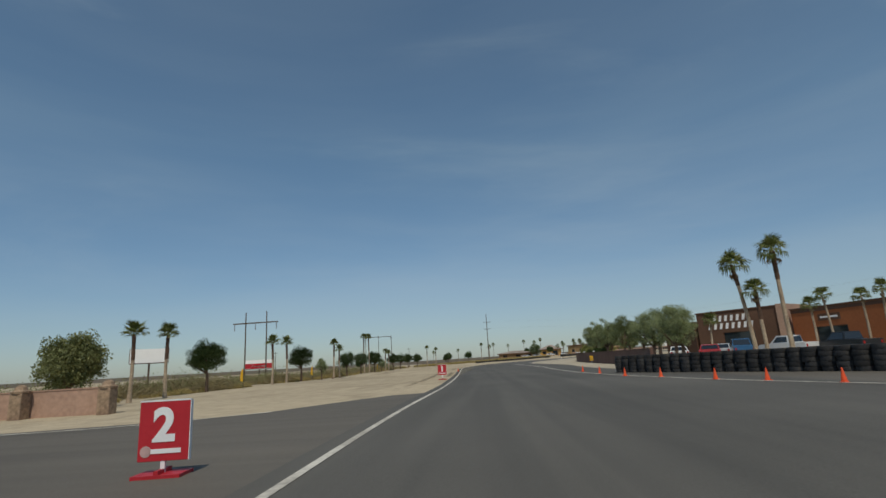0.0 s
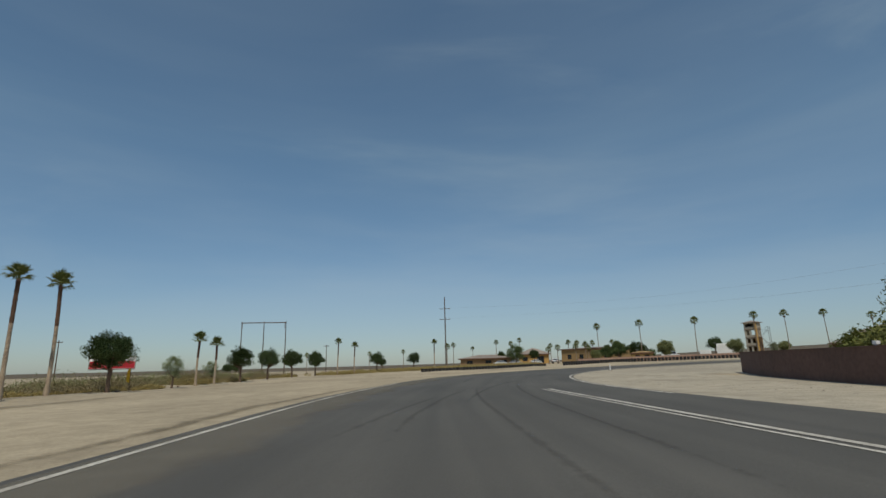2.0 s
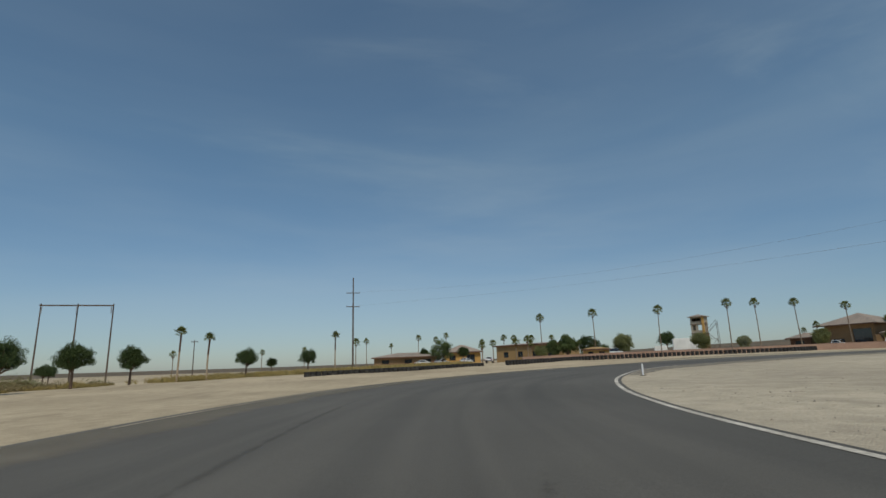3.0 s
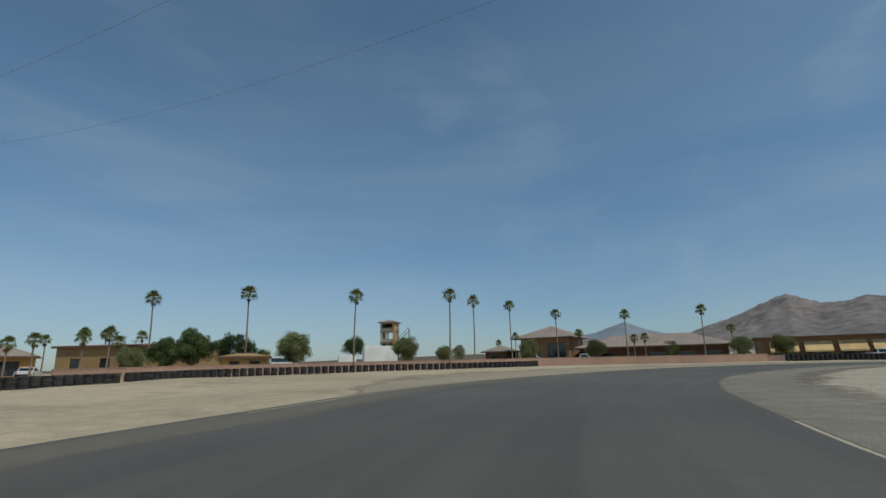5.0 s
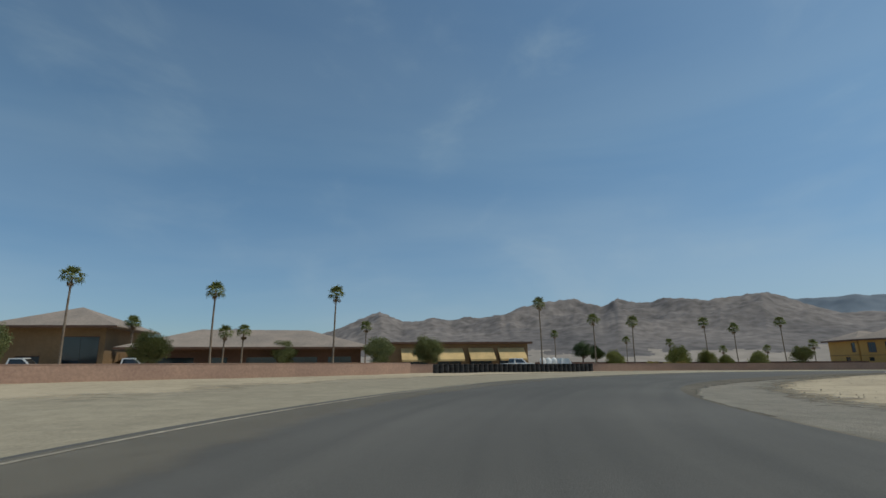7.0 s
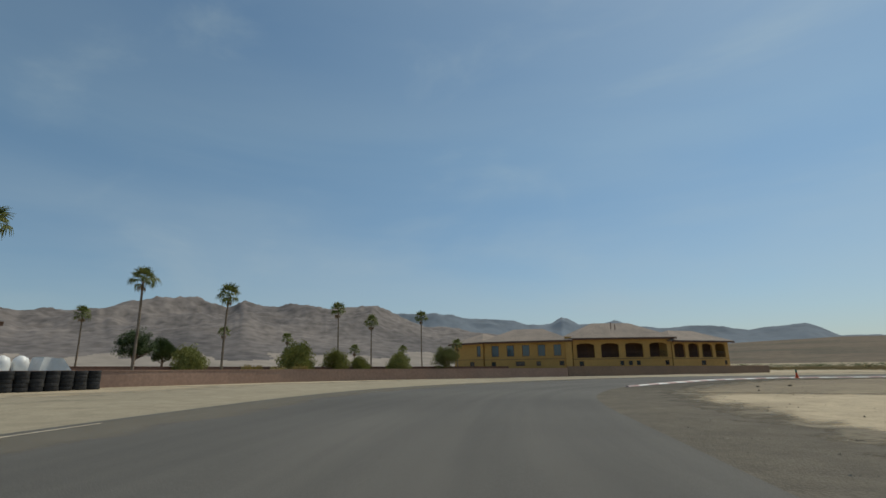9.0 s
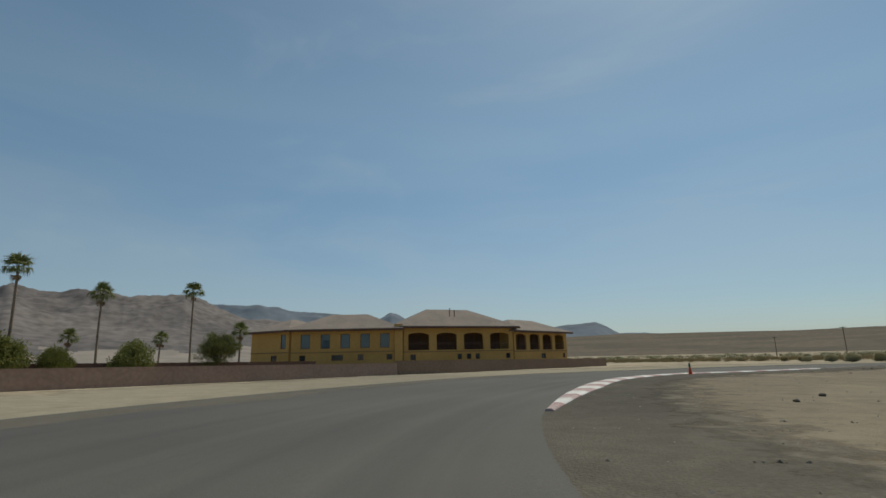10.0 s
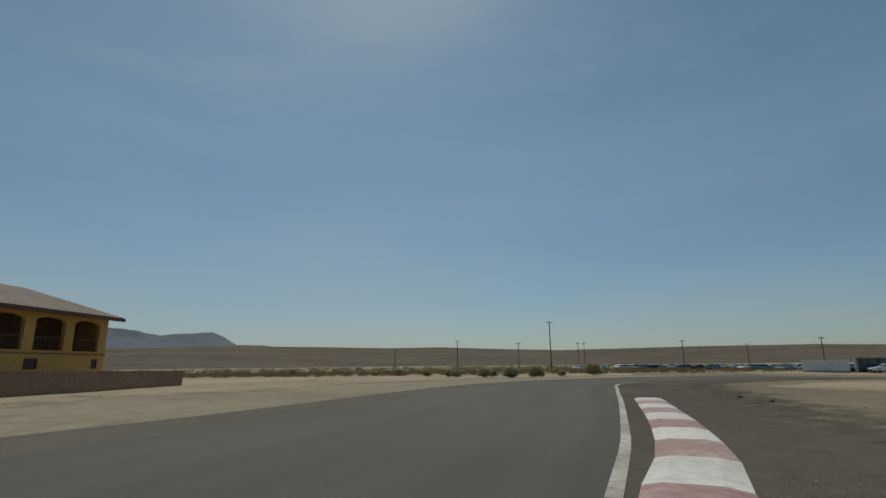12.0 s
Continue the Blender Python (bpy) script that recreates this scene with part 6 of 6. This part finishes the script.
def vehicle(kind, colour, m, label, group="parked vehicles"):
    """A parked vehicle: body, glass house, lamps, bumpers and wheels. It points along +x."""
    shape = {
        "pickup": (5.6, 1.95, [(0, 0.45), (0, 1.05), (1.75, 1.1), (1.75, 1.08), (3.7, 1.12), (5.3, 1.02), (5.6, 0.85), (5.6, 0.42)], [(1.85, 1.08), (2.0, 1.78), (3.3, 1.8), (4.0, 1.1)], (1.1, 4.55)),
        "car": (4.5, 1.8, [(0, 0.4), (0.05, 0.9), (0.9, 0.98), (3.1, 0.95), (4.3, 0.78), (4.5, 0.6), (4.5, 0.35)], [(0.65, 0.95), (1.3, 1.38), (2.5, 1.42), (3.3, 0.94)], (0.85, 3.6)),
        "van": (5.8, 2.1, [(0, 0.45), (0, 1.2), (4.8, 1.2), (5.6, 1.0), (5.8, 0.75), (5.8, 0.4)], [(0.03, 1.15), (0.08, 2.3), (4.2, 2.35), (5.0, 1.15)], (1.1, 4.7)),
    }[kind]
    length, wide, side, house_, axles = shape
    t = thing(kind if kind != "pickup" else "pickup_truck", label, {"pickup": "pickup truck", "car": "car", "van": "van"}[kind], m @ Matrix.Translation((-length / 2, 0, 0)), group)
    body = part("body", prism(bmesh.new(), side, -wide / 2, wide / 2, 0.06), colour, t)
    top = part("cabin", prism(bmesh.new(), house_, -wide / 2 + 0.1, wide / 2 - 0.1, 0.14), colour, t)
    (x0, z0), (x1, z1), (x2, z2), (x3, z3) = house_
    for s in (-1, 1):
        y = s * (wide / 2 - 0.155)
        bm = bmesh.new()
        zl, zh = z0 + 0.1 * (z1 - z0), z0 + 0.85 * (z1 - z0)
        tilt = 0.14 * 0.75 * s
        v = [bm.verts.new(p) for p in ((x0 + 0.2, y + s * 0.052, zl), (x3 - 0.25, y + s * 0.052, zl), (x2 - 0.1, y + s * 0.052 - tilt, zh), (x1 + 0.1, y + s * 0.052 - tilt, zh))]
        v2 = [bm.verts.new(p.co - Vector((0, s * 0.02, 0))) for p in v]
        for f in ((v[0], v[1], v[2], v[3]), (v2[3], v2[2], v2[1], v2[0]), (v[0], v2[0], v2[1], v[1]), (v[1], v2[1], v2[2], v[2]), (v[2], v2[2], v2[3], v[3]), (v[3], v2[3], v2[0], v[0])):
            bm.faces.new(f)
        part("side_glass", bm, CAR_GLASS, top)
        part("headlamp", boxes((length - 0.12, length - 0.015, s * (wide / 2 - 0.3) - 0.16, s * (wide / 2 - 0.3) + 0.16, 0.62, 0.78)), LAMP_CLEAR, body)
        part("tail_lamp", boxes((-0.02, 0.08, s * (wide / 2 - 0.2) - 0.08, s * (wide / 2 - 0.2) + 0.08, 0.66, 0.9)), LAMP_RED, body)
        for ax in axles:
            w = part("wheel", WHEEL_TYRE, RUBBER, t, at=pose(ax, s * (wide / 2 - 0.12), 0.34, 90, 0, 0))
            part("rim", WHEEL_RIM, CHROME, w)
    def slope(a, b, name):
        bm = bmesh.new()
        n = Vector((-(b[1] - a[1]), 0, b[0] - a[0])).normalized() * (0.015 if b[0] > a[0] else -0.015)
        if n.z < 0:
            n = -n
        v = [bm.verts.new(Vector((a[0] + (b[0] - a[0]) * f, yy, a[1] + (b[1] - a[1]) * f)) + n) for f, yy in ((0.1, -wide / 2 + 0.2), (0.1, wide / 2 - 0.2), (0.88, wide / 2 - 0.28), (0.88, -wide / 2 + 0.28))]
        bm.faces.new(v)
        g = bmesh.ops.extrude_face_region(bm, geom=bm.faces[:])
        bmesh.ops.translate(bm, vec=-n * 0.8, verts=[q for q in g["geom"] if isinstance(q, bmesh.types.BMVert)])
        part(name, bm, CAR_GLASS, top)
    slope(house_[3], house_[2], "windscreen")
    slope(house_[0], house_[1], "rear_window")
    part("bumper", boxes((length - 0.08, length + 0.05, -wide / 2 + 0.08, wide / 2 - 0.08, 0.38, 0.58)), CAR_BLACK, t)
    part("bumper", boxes((-0.06, 0.06, -wide / 2 + 0.08, wide / 2 - 0.08, 0.4, 0.6)), CAR_BLACK, t)
    return t


P_WHITE, P_BLACK, P_BLUE, P_SILVER, P_RED, P_TEAL = paint("white_car_paint", (0.75, 0.75, 0.74)), paint("black_car_paint", (0.02, 0.02, 0.022)), paint("blue_car_paint", (0.03, 0.12, 0.26)), paint("silver_car_paint", (0.45, 0.46, 0.47)), paint("red_car_paint", (0.4, 0.03, 0.03)), paint("teal_car_paint", (0.08, 0.25, 0.28))
vehicle("pickup", P_WHITE, on(119.6, 154.4, -72), "white pickup truck parked behind the pink wall")
vehicle("pickup", P_WHITE, on(124.0, 145.2, -68), "white pickup truck parked behind the pink wall")
vehicle("pickup", P_WHITE, on(29.2, -5.5, 105), "white pickup truck parked before the clubhouse")
vehicle("pickup", P_WHITE, on(30.6, -20.5, 100), "white pickup truck parked before the clubhouse")
vehicle("pickup", P_BLACK, on(31.6, -10, 95), "black pickup truck parked before the clubhouse")
vehicle("pickup", P_BLUE, on(25.8, -3.2, 70), "blue pickup truck parked before the clubhouse")
vehicle("car", P_SILVER, on(22.6, -6.0, 60), "silver car parked before the clubhouse")
vehicle("car", P_RED, on(19.4, -10.5, 65), "red car parked behind the brown wall")
vehicle("car", P_WHITE, on(18.6, -5.5, 70), "white car parked behind the brown wall")
vehicle("van", P_WHITE, on(82.6, 192.6, -20), "white motorhome parked behind the wall")
for k, (x, y, c, n) in enumerate(((22.5, 178, P_WHITE, "white"), (27.5, 180, P_SILVER, "silver"), (33.5, 178.5, P_WHITE, "white"), (38, 172, P_WHITE, "white"))):
    vehicle("car", c, on(x, y, 10 + 20 * k), n + " car parked in front of the houses")
vehicle("pickup", P_WHITE, on(144.2, 100.5, -62), "white pickup truck parked behind the tyre barrier")
load = thing("trailer", "low white trailer with rounded tanks and a sloping white cover", "trailer", face(145.3, 96.6, 147.6, 91.6))
part("deck", boxes((0, 5.4, 0, 1.9, 0.45, 0.85), bevel=0.03), WHITE_PAINT, load)
for k in range(3):
    part("tank", lathe(bmesh.new(), [(0.3, 0.853), (0.44, 0.9), (0.46, 1.5), (0.36, 1.78), (0.16, 1.9), (0.1, 1.94)], 14, Matrix.Translation((0.6 + 1.0 * k, 0.95, 0))), WHITE_PAINT, load, "rounded white tank", smooth=True)
part("cover", prism(bmesh.new(), [(3.3, 0.853), (3.55, 1.85), (4.7, 1.75), (5.3, 0.853)], 0.1, 1.8, 0.08), WHITE_PAINT, load, "sloping white cover")
for x in (1.6, 2.5):
    for y in (0.2, 1.7):
        part("wheel", lathe(bmesh.new(), [(0.15, -0.1), (0.3, -0.1), (0.33, -0.05), (0.33, 0.05), (0.3, 0.1), (0.15, 0.1)], 14, pose(x, y, 0.33, 90, 0, 0)), RUBBER, load)
part("drawbar", boxes((-1.3, -0.005, 0.9, 1.0, 0.45, 0.55), (-1.25, -1.17, 0.9, 1.0, 0.0, 0.446)), GREY_METAL, load)
yard = [vehicle("car", c, on(70 - 6.5 * i, -108 + 2.5 * i, 20 + 40 * i), n + " wrecked car in the scrap yard", "scrap yard cars")
        for i, (c, n) in enumerate(((P_WHITE, "white"), (P_TEAL, "teal"), (P_SILVER, "silver"), (P_BLACK, "black"), (P_BLUE, "blue")))]
ry = random.Random(8)
for k in range(72):
    s = k / 71
    az, reach = radians(204 + 27 * s + ry.gauss(0, 0.2)), 172 - 78 * s + 6 * (k % 3) + ry.gauss(0, 1.5)
    copy_thing(yard[k % 5], on(121.5 + reach * math.sin(az), 36.5 + reach * math.cos(az), ry.uniform(0, 360)))
